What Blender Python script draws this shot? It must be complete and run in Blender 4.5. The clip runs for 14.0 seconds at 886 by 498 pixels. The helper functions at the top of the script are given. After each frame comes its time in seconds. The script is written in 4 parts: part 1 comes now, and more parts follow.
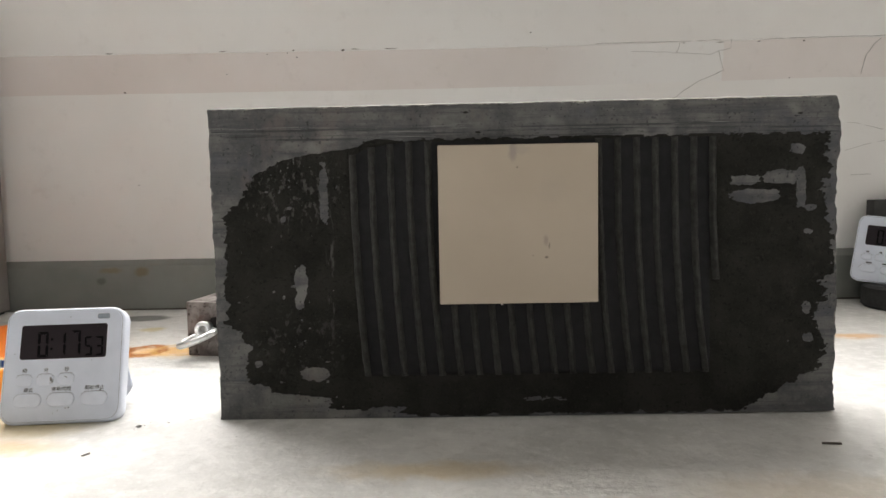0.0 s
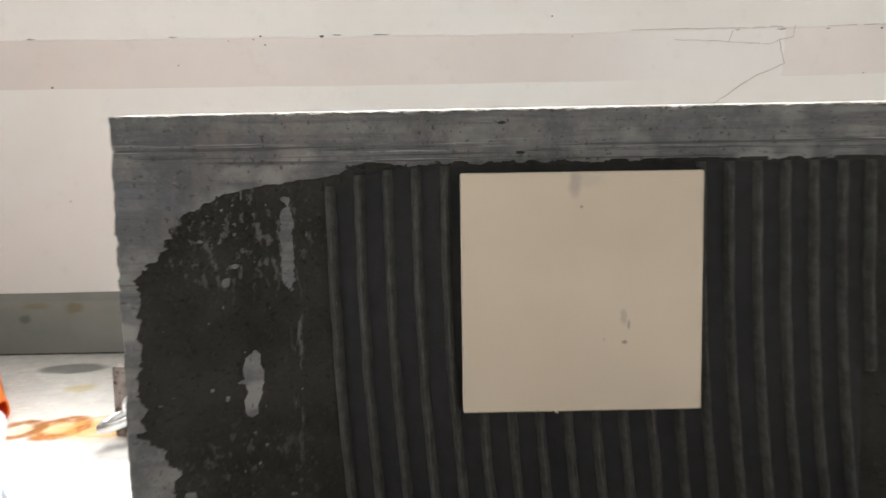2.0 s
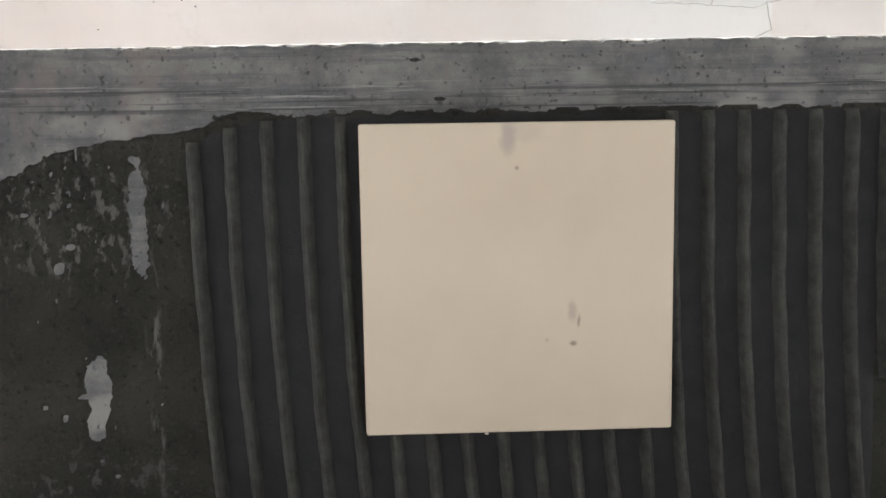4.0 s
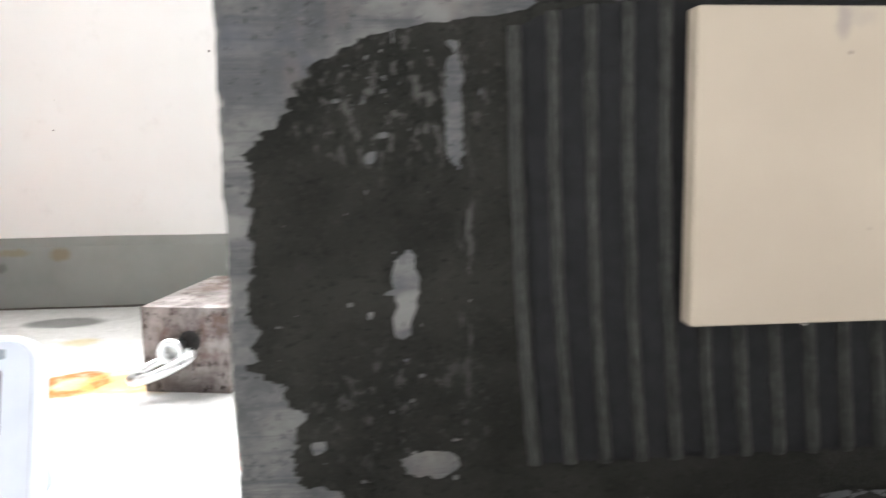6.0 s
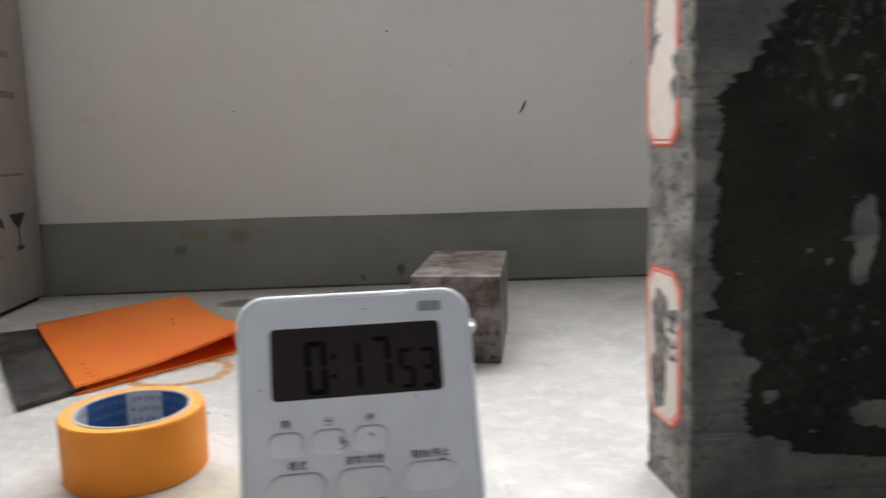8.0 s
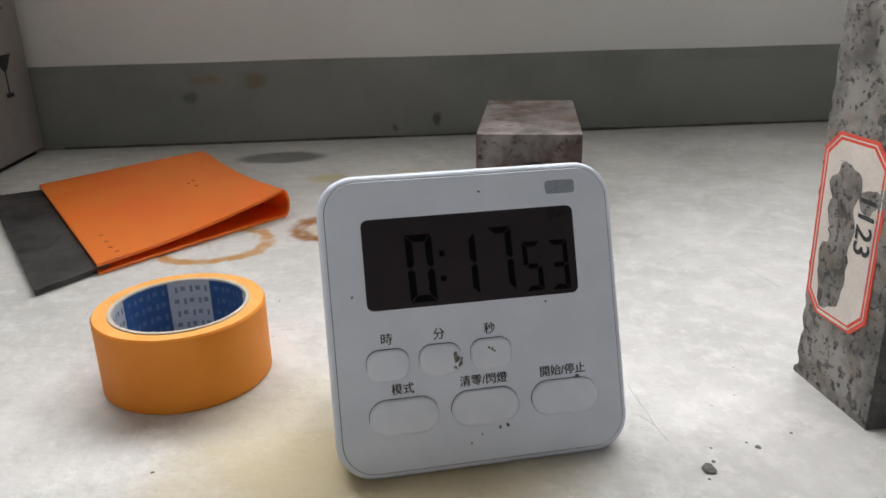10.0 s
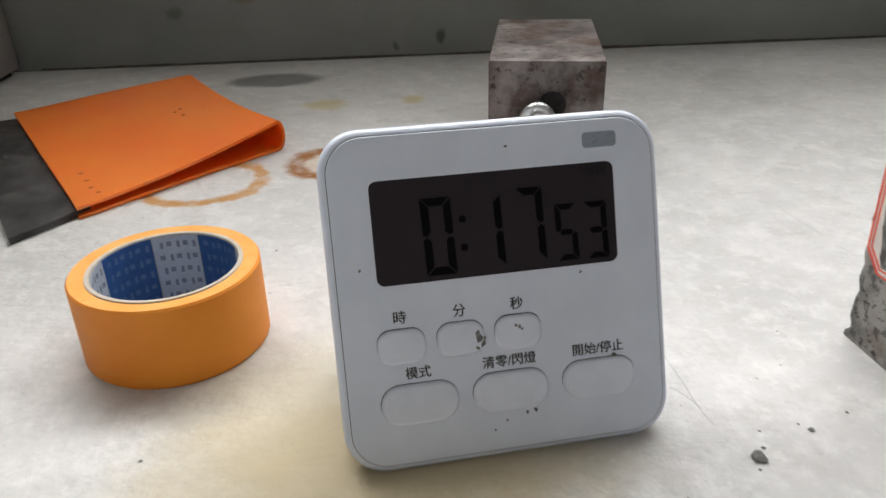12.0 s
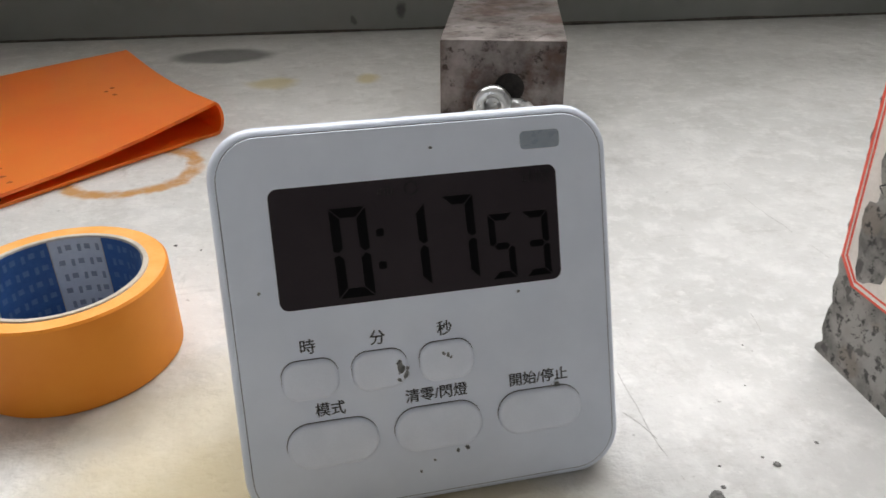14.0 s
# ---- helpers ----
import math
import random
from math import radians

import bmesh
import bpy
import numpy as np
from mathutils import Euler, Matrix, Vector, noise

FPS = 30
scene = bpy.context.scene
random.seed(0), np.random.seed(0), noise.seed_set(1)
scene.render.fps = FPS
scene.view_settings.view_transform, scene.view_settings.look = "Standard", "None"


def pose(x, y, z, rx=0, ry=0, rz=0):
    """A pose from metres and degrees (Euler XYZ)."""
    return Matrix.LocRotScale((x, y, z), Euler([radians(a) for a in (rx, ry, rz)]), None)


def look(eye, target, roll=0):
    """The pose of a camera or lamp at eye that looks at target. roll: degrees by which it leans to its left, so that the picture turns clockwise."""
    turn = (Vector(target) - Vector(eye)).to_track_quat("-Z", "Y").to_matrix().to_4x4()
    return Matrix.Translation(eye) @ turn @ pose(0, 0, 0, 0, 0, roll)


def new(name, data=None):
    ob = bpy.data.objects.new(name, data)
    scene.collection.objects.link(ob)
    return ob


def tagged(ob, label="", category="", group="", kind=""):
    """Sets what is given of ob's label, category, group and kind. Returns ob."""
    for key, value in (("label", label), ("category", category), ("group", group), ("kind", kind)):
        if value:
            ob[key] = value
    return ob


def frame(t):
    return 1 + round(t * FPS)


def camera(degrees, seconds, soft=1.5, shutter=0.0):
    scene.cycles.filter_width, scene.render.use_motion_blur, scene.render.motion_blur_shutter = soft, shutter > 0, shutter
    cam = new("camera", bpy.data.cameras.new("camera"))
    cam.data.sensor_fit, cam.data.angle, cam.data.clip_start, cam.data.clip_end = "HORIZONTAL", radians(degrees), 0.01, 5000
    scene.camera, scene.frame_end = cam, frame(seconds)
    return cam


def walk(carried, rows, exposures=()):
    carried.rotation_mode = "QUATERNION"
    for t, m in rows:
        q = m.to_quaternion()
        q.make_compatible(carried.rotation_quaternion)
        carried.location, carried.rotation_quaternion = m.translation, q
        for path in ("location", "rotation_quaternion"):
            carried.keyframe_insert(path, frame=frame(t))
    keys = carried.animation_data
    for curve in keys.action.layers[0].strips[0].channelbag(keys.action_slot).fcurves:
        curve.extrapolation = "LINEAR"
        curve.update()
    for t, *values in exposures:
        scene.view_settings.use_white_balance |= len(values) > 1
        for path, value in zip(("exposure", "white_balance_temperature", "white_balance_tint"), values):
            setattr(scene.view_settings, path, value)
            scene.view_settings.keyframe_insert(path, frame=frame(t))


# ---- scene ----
cam = camera(61.2, 14.0, shutter=0.6)
PATH = [
    (0, (0.154, -0.479, 0.16), (0.135, 1.511, -0.041), -1.0),
    (0.5, (0.153, -0.468, 0.161), (0.144, 1.522, -0.041), -1.0),
    (1, (0.155, -0.431, 0.163), (0.156, 1.558, -0.043), -1.0),
    (1.5, (0.138, -0.376, 0.172), (0.15, 1.613, -0.039), -0.9),
    (2, (0.136, -0.315, 0.18), (0.159, 1.673, -0.037), -0.9),
    (2.5, (0.139, -0.261, 0.176), (0.169, 1.726, -0.05), -1.0),
    (3, (0.161, -0.248, 0.179), (0.202, 1.739, -0.043), -1.0),
    (3.2, (0.168, -0.246, 0.176), (0.214, 1.741, -0.044), -1.0),
    (5.3, (0.130, -0.244, 0.152), (0.259, 1.71, -0.123), -0.7),
    (5.5, (0.104, -0.243, 0.147), (0.26, 1.732, -0.131), -0.8),
    (6, (0.048, -0.236, 0.136), (0.221, 1.737, -0.14), -0.7),
    (6.5, (-0.004, -0.231, 0.128), (0.171, 1.741, -0.154), -0.9),
    (7, (-0.044, -0.224, 0.119), (0.123, 1.75, -0.154), -1.0),
    (7.5, (-0.054, -0.227, 0.115), (0.096, 1.748, -0.161), -1.2),
    (8, (-0.096, -0.224, 0.121), (0.051, 1.752, -0.156), -1.2),
    (8.5, (-0.13, -0.196, 0.118), (0.017, 1.766, -0.24), -1.0),
    (9, (-0.13, -0.18, 0.113), (0.015, 1.733, -0.454), -1.2),
    (9.2, (-0.13, -0.178, 0.112), (0.016, 1.727, -0.479), -1.2),
    (11.3, (-0.125, -0.144, 0.137), (0.018, 1.654, -0.726), -1.2),
    (11.5, (-0.127, -0.145, 0.132), (0.011, 1.648, -0.745), -1.2),
    (12, (-0.131, -0.135, 0.122), (0.01, 1.644, -0.78), -1.3),
    (12.5, (-0.125, -0.114, 0.12), (0.024, 1.646, -0.818), -1.2),
    (13, (-0.12, -0.112, 0.12), (0.045, 1.632, -0.845), -0.8),
    (13.5, (-0.12, -0.11, 0.119), (0.063, 1.63, -0.85), -0.6),
    (14, (-0.117, -0.112, 0.119), (0.079, 1.629, -0.846), -0.4),
]
EXPOSURES = [(0, 0.23, 6700, 10), (0.5, 0.21, 6688, 10), (1, 0.38, 6675, 10), (1.5, 0.6, 6662, 10), (2, 0.85, 6650, 10), (2.5, 0.95, 6567, 10), (3, 1, 6483, 10), (3.2, 1.02, 6450, 10), (5.3, 1.7, 6200, 10), (5.5, 1.72, 6200, 10), (6, 1.5, 6200, 10), (6.5, 0.8, 6325, 10), (7, 0.15, 6450, 10), (7.5, -0.15, 6450, 10), (8, -0.35, 6450, 10), (8.5, -0.52, 6450, 10), (9, -0.65, 6450, 10), (9.2, -0.63, 6450, 10), (11.3, -0.45, 6450, 10), (11.5, -0.45, 6450, 10), (12, -0.45, 6450, 10), (12.5, -0.45, 6450, 10), (13, -0.45, 6450, 10), (13.5, -0.45, 6450, 10), (14, -0.45, 6450, 10)]
walk(cam, [(t, look(eye, target, roll)) for t, eye, target, roll in PATH], EXPOSURES)

# ---- light ----
world = bpy.data.worlds.new("sky")
scene.world = world
world.use_nodes = True
sky = world.node_tree.nodes.new("ShaderNodeTexSky")
sky.sky_type, sky.sun_disc = "NISHITA", False
sky.sun_elevation, sky.sun_rotation = radians(50), radians(-20)
world.node_tree.links.new(sky.outputs[0], world.node_tree.nodes["Background"].inputs[0])
world.node_tree.nodes["Background"].inputs[1].default_value = 0.1

# daylight in the opening of the window, set back in the thick wall above the parapet
day = bpy.data.lights.new("window_daylight", "AREA")
day.shape, day.size, day.size_y, day.energy = "RECTANGLE", 1.8, 0.68, 65.0
day.color = (1.0, 0.985, 0.97)
lamp = new("window_daylight", day)
lamp.matrix_world = pose(-0.15, 0.665, 0.84, -84, 0, 0)


# ---- helpers of this scene ----
def thing(name, label, category, at=None, group=""):
    ob = new(name)
    ob.empty_display_size = 0.02
    if at is not None:
        ob.matrix_world = at
    return tagged(ob, label, category, group)


def finish(bm, smooth=False):
    bmesh.ops.recalc_face_normals(bm, faces=bm.faces)
    if smooth:
        for f in bm.faces:
            f.smooth = True
        for e in bm.edges:
            if len(e.link_faces) == 2 and e.calc_face_angle(0) > radians(38):
                e.smooth = False


def part(name, bm, material, parent=None, label="", smooth=True, at=None):
    """Links a bmesh as one mesh object, under parent where there is one."""
    finish(bm, smooth)
    me = bpy.data.meshes.new(name)
    bm.to_mesh(me)
    bm.free()
    for m in material if isinstance(material, (list, tuple)) else [material]:
        me.materials.append(m)
    ob = new(name, me)
    if parent is not None:
        ob.parent = parent
    if at is not None:
        ob.matrix_basis = at
    return tagged(ob, label)


def loft(rings, cap=True, closed=True, bm=None):
    """Skins rings of points, one after the other."""
    bm = bm or bmesh.new()
    vs = [[bm.verts.new(p) for p in r] for r in rings]
    n = len(vs[0])
    for a, b in zip(vs, vs[1:]):
        for i in range(n if closed else n - 1):
            j = (i + 1) % n
            bm.faces.new((a[i], a[j], b[j], b[i]))
    if cap:
        bm.faces.new(vs[0])
        bm.faces.new(vs[-1][::-1])
    return bm


def rrect(w, h, r, steps=6):
    """Outline of a rectangle with round corners, about 0, 0."""
    r = min(r, w / 2 - 1e-6, h / 2 - 1e-6)
    pts = []
    for cx, cy, a0 in ((w / 2 - r, h / 2 - r, 0), (-w / 2 + r, h / 2 - r, 90), (-w / 2 + r, -h / 2 + r, 180), (w / 2 - r, -h / 2 + r, 270)):
        for i in range(steps + 1):
            a = radians(a0 + 90 * i / steps)
            pts.append((cx + r * math.cos(a), cy + r * math.sin(a)))
    return pts


def plate(w, h, r, back, front, soft=0.0, x=0.0, z=0.0, steps=6, bm=None):
    """A rounded plate in the xz plane; its front faces -y and has an edge rounded by soft."""
    rings = [[(x + px, back, z + pz) for px, pz in rrect(w, h, r, steps)]]
    for k in range(5 if soft else 1):
        a = radians(90 * k / 4) if soft else 0
        i, y = soft * (1 - math.cos(a)), front + soft * (1 - math.sin(a))
        rings.append([(x + px, y, z + pz) for px, pz in rrect(w - 2 * i, h - 2 * i, max(r - i, 1e-4), steps)])
    return loft(rings, bm=bm)


def ring_plate(w, h, r, wide, y0, y1, x=0.0, z=0.0, steps=8, bm=None):
    """A thin frame of the given width outside a rounded rectangle."""
    bm = bm or bmesh.new()
    o, i = rrect(w + 2 * wide, h + 2 * wide, r + wide, steps), rrect(w, h, r, steps)
    rows = [[(x + a, y0, z + b) for a, b in o], [(x + a, y1, z + b) for a, b in o], [(x + a, y1, z + b) for a, b in i], [(x + a, y0, z + b) for a, b in i]]
    return loft(rows, cap=False, bm=bm)


def box(x0, x1, y0, y1, z0, z1, bevel=0.0, segments=2):
    bm = bmesh.new()
    bmesh.ops.create_cube(bm, size=1)
    for v in bm.verts:
        v.co = ((x0 + x1) / 2 + v.co.x * (x1 - x0), (y0 + y1) / 2 + v.co.y * (y1 - y0), (z0 + z1) / 2 + v.co.z * (z1 - z0))
    if bevel:
        bmesh.ops.bevel(bm, geom=bm.edges[:], offset=bevel, segments=segments, affect="EDGES", profile=0.5)
    return bm


def tube(points, radius, sides=8, bm=None):
    """A round bar along points."""
    pts = [Vector(p) for p in points]
    rings = []
    for i, p in enumerate(pts):
        d = (pts[min(i + 1, len(pts) - 1)] - pts[max(i - 1, 0)]).normalized()
        a = d.orthogonal().normalized()
        b = d.cross(a)
        r = radius[i] if isinstance(radius, (list, tuple)) else radius
        rings.append([p + r * (math.cos(t) * a + math.sin(t) * b) for t in (math.tau * k / sides for k in range(sides))])
    return loft(rings, bm=bm)


def strip(points, width, normal, bm=None, lift=0.0003):
    """A thin raised ribbon along points that lie on a surface with that normal."""
    pts, n = [Vector(p) for p in points], Vector(normal)
    bm = bm or bmesh.new()
    rows = []
    for i, p in enumerate(pts):
        d = (pts[min(i + 1, len(pts) - 1)] - pts[max(i - 1, 0)]).normalized()
        s = d.cross(n).normalized()
        w = width[i] if isinstance(width, (list, tuple)) else width
        rows.append([p - s * w / 2, p + n * lift - s * w / 3, p + n * lift + s * w / 3, p + s * w / 2])
    return loft(rows, cap=False, closed=False, bm=bm)


def jagged(points, step, wobble, seed=0.0):
    """The same line with small irregular bends."""
    out, pts = [], [Vector(p) for p in points]
    for a, b in zip(pts, pts[1:]):
        n = max(1, int((b - a).length / step))
        for k in range(n):
            p = a.lerp(b, k / n)
            q = noise.noise_vector(p * 130 + Vector((seed, 0, 0))) * wobble
            out.append(p + q if k else p)
    return out + [pts[-1]]


def text_mesh(body, size, flat=0.00004):
    """Lettering in the built-in font as a thin mesh in the xz plane that faces -y, centred."""
    cu = bpy.data.curves.new("lettering", "FONT")
    cu.body, cu.size, cu.extrude, cu.align_x, cu.align_y = body, size, flat, "CENTER", "CENTER"
    ob = new("lettering", cu)
    bpy.context.view_layer.update()
    bm = bmesh.new()
    bm.from_mesh(ob.evaluated_get(bpy.context.evaluated_depsgraph_get()).to_mesh())
    again = bmesh.ops.duplicate(bm, geom=bm.verts[:] + bm.edges[:] + bm.faces[:])["geom"]
    bmesh.ops.translate(bm, verts=[g for g in again if isinstance(g, bmesh.types.BMVert)], vec=(size * 0.034, size * 0.016, 0.00001))
    bpy.data.objects.remove(ob)
    bpy.data.curves.remove(cu)
    bmesh.ops.transform(bm, matrix=pose(0, 0, 0, 90, 0, 0), verts=bm.verts)
    return bm


def shift(bm, x, y, z, turn=0.0):
    bmesh.ops.transform(bm, matrix=pose(x, y, z, 0, turn, 0), verts=bm.verts)
    return bm


def rough_lump(size, seed, flat=0.6, cuts=2):
    bm = bmesh.new()
    bmesh.ops.create_icosphere(bm, subdivisions=cuts, radius=size)
    for v in bm.verts:
        k = 1 + 0.55 * noise.noise(v.co / size * 1.3 + Vector((seed, seed * 2, 0)))
        v.co = Vector((v.co.x * k, v.co.y * k, v.co.z * k * flat))
    low = min(v.co.z for v in bm.verts)
    for v in bm.verts:
        v.co.z -= low
    return bm


# ---- materials ----
class Surface:
    """A node material with a Principled shader, built up step by step."""

    def __init__(self, name, rough=0.5, metal=0.0, spec=0.5):
        self.m = bpy.data.materials.new(name)
        self.m.use_nodes = True
        self.t = self.m.node_tree
        self.b = self.t.nodes["Principled BSDF"]
        self.b.inputs["Roughness"].default_value = rough
        self.b.inputs["Metallic"].default_value = metal
        self.b.inputs["Specular IOR Level"].default_value = spec
        self.p = self.t.nodes.new("ShaderNodeTexCoord").outputs["Object"]

    def node(self, kind, *links, **props):
        n = self.t.nodes.new(kind)
        for k, v in props.items():
            setattr(n, k, v)
        for where, value in links:
            if hasattr(value, "links"):
                self.t.links.new(value, n.inputs[where])
            else:
                n.inputs[where].default_value = value
        return n

    def noise(self, scale, detail=4.0, rough=0.6, stretch=None, colour=False):
        p = self.p
        if stretch:
            p = self.node("ShaderNodeVectorMath", (0, p), (1, stretch), operation="MULTIPLY").outputs[0]
        n = self.node("ShaderNodeTexNoise", ("Vector", p), ("Scale", scale), ("Detail", detail), ("Roughness", rough))
        return n.outputs["Color" if colour else "Fac"]

    def cells(self, scale, feature="F1"):
        return self.node("ShaderNodeTexVoronoi", ("Vector", self.p), ("Scale", scale), feature=feature).outputs

    def step(self, value, lo, hi, a=0.0, b=1.0):
        return self.node("ShaderNodeMapRange", (0, value), (1, lo), (2, hi), (3, a), (4, b), interpolation_type="SMOOTHSTEP").outputs[0]

    def calc(self, op, a, b=0.0):
        return self.node("ShaderNodeMath", (0, a), (1, b), operation=op).outputs[0]

    def mix(self, fac, a, b, blend="MIX"):
        a, b = [(*v, 1) if isinstance(v, tuple) else v for v in (a, b)]
        return self.node("ShaderNodeMix", (0, fac), (6, a), (7, b), data_type="RGBA", blend_type=blend).outputs[2]

    def spot(self, centre, radii, soft=0.5, wobble=0.0, scale=60.0, ring=0.0):
        """A stain: 1 inside an ellipsoid, or near its skin for a ring of that width."""
        p = self.p
        if wobble:
            n = self.node("ShaderNodeVectorMath", (0, self.noise(scale, 3, colour=True)), (1, (0.5, 0.5, 0.5)), operation="SUBTRACT").outputs[0]
            n = self.node("ShaderNodeVectorMath", (0, n), (1, (wobble,) * 3), operation="MULTIPLY").outputs[0]
            p = self.node("ShaderNodeVectorMath", (0, p), (1, n), operation="ADD").outputs[0]
        p = self.node("ShaderNodeVectorMath", (0, p), (1, centre), operation="SUBTRACT").outputs[0]
        p = self.node("ShaderNodeVectorMath", (0, p), (1, tuple(1 / r for r in radii)), operation="MULTIPLY").outputs[0]
        d = self.node("ShaderNodeVectorMath", (0, p), operation="LENGTH").outputs["Value"]
        if ring:
            d = self.calc("ABSOLUTE", self.calc("SUBTRACT", d, 1.0))
            return self.step(d, ring * 0.3, ring, 1.0, 0.0)
        return self.step(d, 1 - soft, 1 + soft, 1.0, 0.0)

    def bump(self, height, strength=0.3, distance=0.001):
        n = self.node("ShaderNodeBump", ("Height", height), ("Strength", strength), ("Distance", distance))
        self.t.links.new(n.outputs[0], self.b.inputs["Normal"])
        return self

    def colour(self, c):
        self.t.links.new(c, self.b.inputs["Base Color"])
        return self

    def gloss(self, c):
        self.t.links.new(c, self.b.inputs["Roughness"])
        return self


def plain(name, lo, hi, rough=0.5, metal=0.0, scale=60.0, fine=900.0, bump=0.15, spec=0.5, depth=0.0004):
    """A surface that varies between two tones, at two scales, with a fine relief."""
    s = Surface(name, rough, metal, spec)
    f = s.calc("ADD", s.calc("MULTIPLY", s.noise(scale), 0.65), s.calc("MULTIPLY", s.noise(fine, 2), 0.35))
    s.colour(s.mix(s.step(f, 0.3, 0.7), lo, hi))
    s.gloss(s.step(s.noise(scale * 2.2), 0.2, 0.8, max(rough - 0.08, 0.02), min(rough + 0.1, 1)))
    if bump:
        s.bump(s.noise(fine, 3), bump, depth)
    return s.m


# painted screed with rust rings, yellow blots and scuffs
s = Surface("floor_screed", 0.6, 0, 0.35)
c = s.mix(s.step(s.noise(9), 0.3, 0.7), (0.52, 0.52, 0.505), (0.68, 0.675, 0.66))
c = s.mix(s.step(s.noise(55, 7, 0.8), 0.48, 0.66, 0, 0.6), c, (0.50, 0.49, 0.47))
c = s.mix(s.step(s.noise(75, 7, 0.7), 0.46, 0.68, 0, 0.55), c, (0.78, 0.775, 0.76))
c = s.mix(s.step(s.noise(260, 4, 0.6), 0.55, 0.72, 0, 0.4), c, (0.78, 0.77, 0.75))
c = s.mix(s.step(s.noise(420, 4, 0.7), 0.62, 0.75, 0, 0.4), c, (0.36, 0.35, 0.335))
c = s.mix(s.step(s.noise(22, 6, 0.75, (1, 7, 1)), 0.58, 0.70, 0, 0.45), c, (0.44, 0.435, 0.42))
c = s.mix(s.step(s.noise(34, 5, 0.7, (5, 1, 1)), 0.62, 0.70, 0, 0.4), c, (0.46, 0.455, 0.44))
c = s.mix(s.step(s.noise(230, 3, 0.6), 0.70, 0.76, 0, 0.7), c, (0.22, 0.21, 0.20))
for at, size, soft, wob, tint, amount in (
    ((-0.20, 0.367, 0), (0.030, 0.017, 1), 0.25, 0.006, (0.15, 0.155, 0.148), 0.85),
    ((-0.165, 0.303, 0), (0.012, 0.010, 1), 0.5, 0.014, (0.55, 0.45, 0.16), 0.6),
    ((-0.112, 0.306, 0), (0.006, 0.008, 1), 0.5, 0.008, (0.55, 0.45, 0.16), 0.6),
    ((-0.135, -0.004, 0), (0.046, 0.026, 1), 0.6, 0.03, (0.48, 0.38, 0.18), 0.7),
    ((-0.16, 0.02, 0), (0.03, 0.03, 1), 0.7, 0.03, (0.56, 0.48, 0.30), 0.55),
    ((0.141, -0.087, 0), (0.045, 0.012, 1), 0.7, 0.03, (0.52, 0.38, 0.16), 0.5),
    ((-0.115, -0.045, 0), (0.03, 0.012, 1), 0.7, 0.02, (0.52, 0.30, 0.10), 0.65),
    ((0.537, 0.221, 0), (0.022, 0.010, 1), 0.6, 0.02, (0.62, 0.33, 0.08), 0.7),
    ((0.33, -0.12, 0), (0.05, 0.02, 1), 0.8, 0.04, (0.52, 0.40, 0.24), 0.35),
    ((-0.105, 0.203, 0), (0.05, 0.020, 1), 0.6, 0.03, (0.74, 0.40, 0.08), 0.75),
):
    c = s.mix(s.calc("MULTIPLY", s.spot(at, size, soft, wob), amount), c, tint)
for at, size, wide, tint, amount in (
    ((-0.132, 0.204, 0), (0.015, 0.019, 1), 0.55, (0.38, 0.13, 0.014), 1.0),
    ((-0.160, 0.202, 0), (0.013, 0.016, 1), 0.5, (0.30, 0.11, 0.015), 1.0),
    ((-0.212, 0.185, 0), (0.026, 0.024, 1), 0.22, (0.50, 0.23, 0.03), 0.9),
    ((-0.100, 0.207, 0), (0.024, 0.022, 1), 0.18, (0.60, 0.36, 0.10), 0.55),
):
    c = s.mix(s.calc("MULTIPLY", s.spot(at, size, 0.4, 0.010, 90, wide), s.step(s.noise(120), 0.25, 0.6, 0.5 * amount, amount)), c, tint)
s.colour(c).gloss(s.step(s.noise(40), 0.3, 0.7, 0.45, 0.75))
FLOOR = s.bump(s.calc("ADD", s.noise(160, 6, 0.65), s.calc("MULTIPLY", s.noise(60, 3), 1.5)), 0.6, 0.0016).m

# lime-washed parapet
s = Surface("wall_limewash", 0.75, 0, 0.3)
c = s.mix(s.step(s.noise(3.5), 0.3, 0.7), (0.79, 0.775, 0.755), (0.84, 0.84, 0.825))
c = s.mix(s.step(s.noise(45, 5, 0.7), 0.55, 0.8, 0, 0.3), c, (0.60, 0.58, 0.56))
c = s.mix(s.step(s.noise(900, 2), 0.76, 0.80, 0, 0.6), c, (0.25, 0.24, 0.23))
WALL = s.colour(c).bump(s.noise(90, 6, 0.6), 0.25, 0.0012).m
s = Surface("wall_band_wash", 0.75, 0, 0.3)
c = s.mix(s.step(s.noise(5), 0.3, 0.7), (0.72, 0.675, 0.65), (0.78, 0.74, 0.72))
px = s.node("ShaderNodeSeparateXYZ", (0, s.p)).outputs[0]
skim = s.calc("MULTIPLY", s.step(px, 0.22, 0.40), s.step(s.calc("ADD", px, s.calc("MULTIPLY", s.noise(120, 3), 0.004)), 0.4822, 0.4834, 1.0, 0.0))
c = s.mix(s.calc("MULTIPLY", skim, 0.85), c, (0.80, 0.80, 0.79))
WALL_BAND = s.colour(s.mix(s.step(s.noise(50, 5, 0.7), 0.55, 0.8, 0, 0.3), c, (0.54, 0.50, 0.47))).bump(s.noise(90, 6), 0.25, 0.0012).m
s = Surface("baseboard_grey_paint", 0.6, 0, 0.4)
c = s.mix(s.step(s.noise(8), 0.3, 0.7), (0.205, 0.215, 0.20), (0.275, 0.28, 0.265))
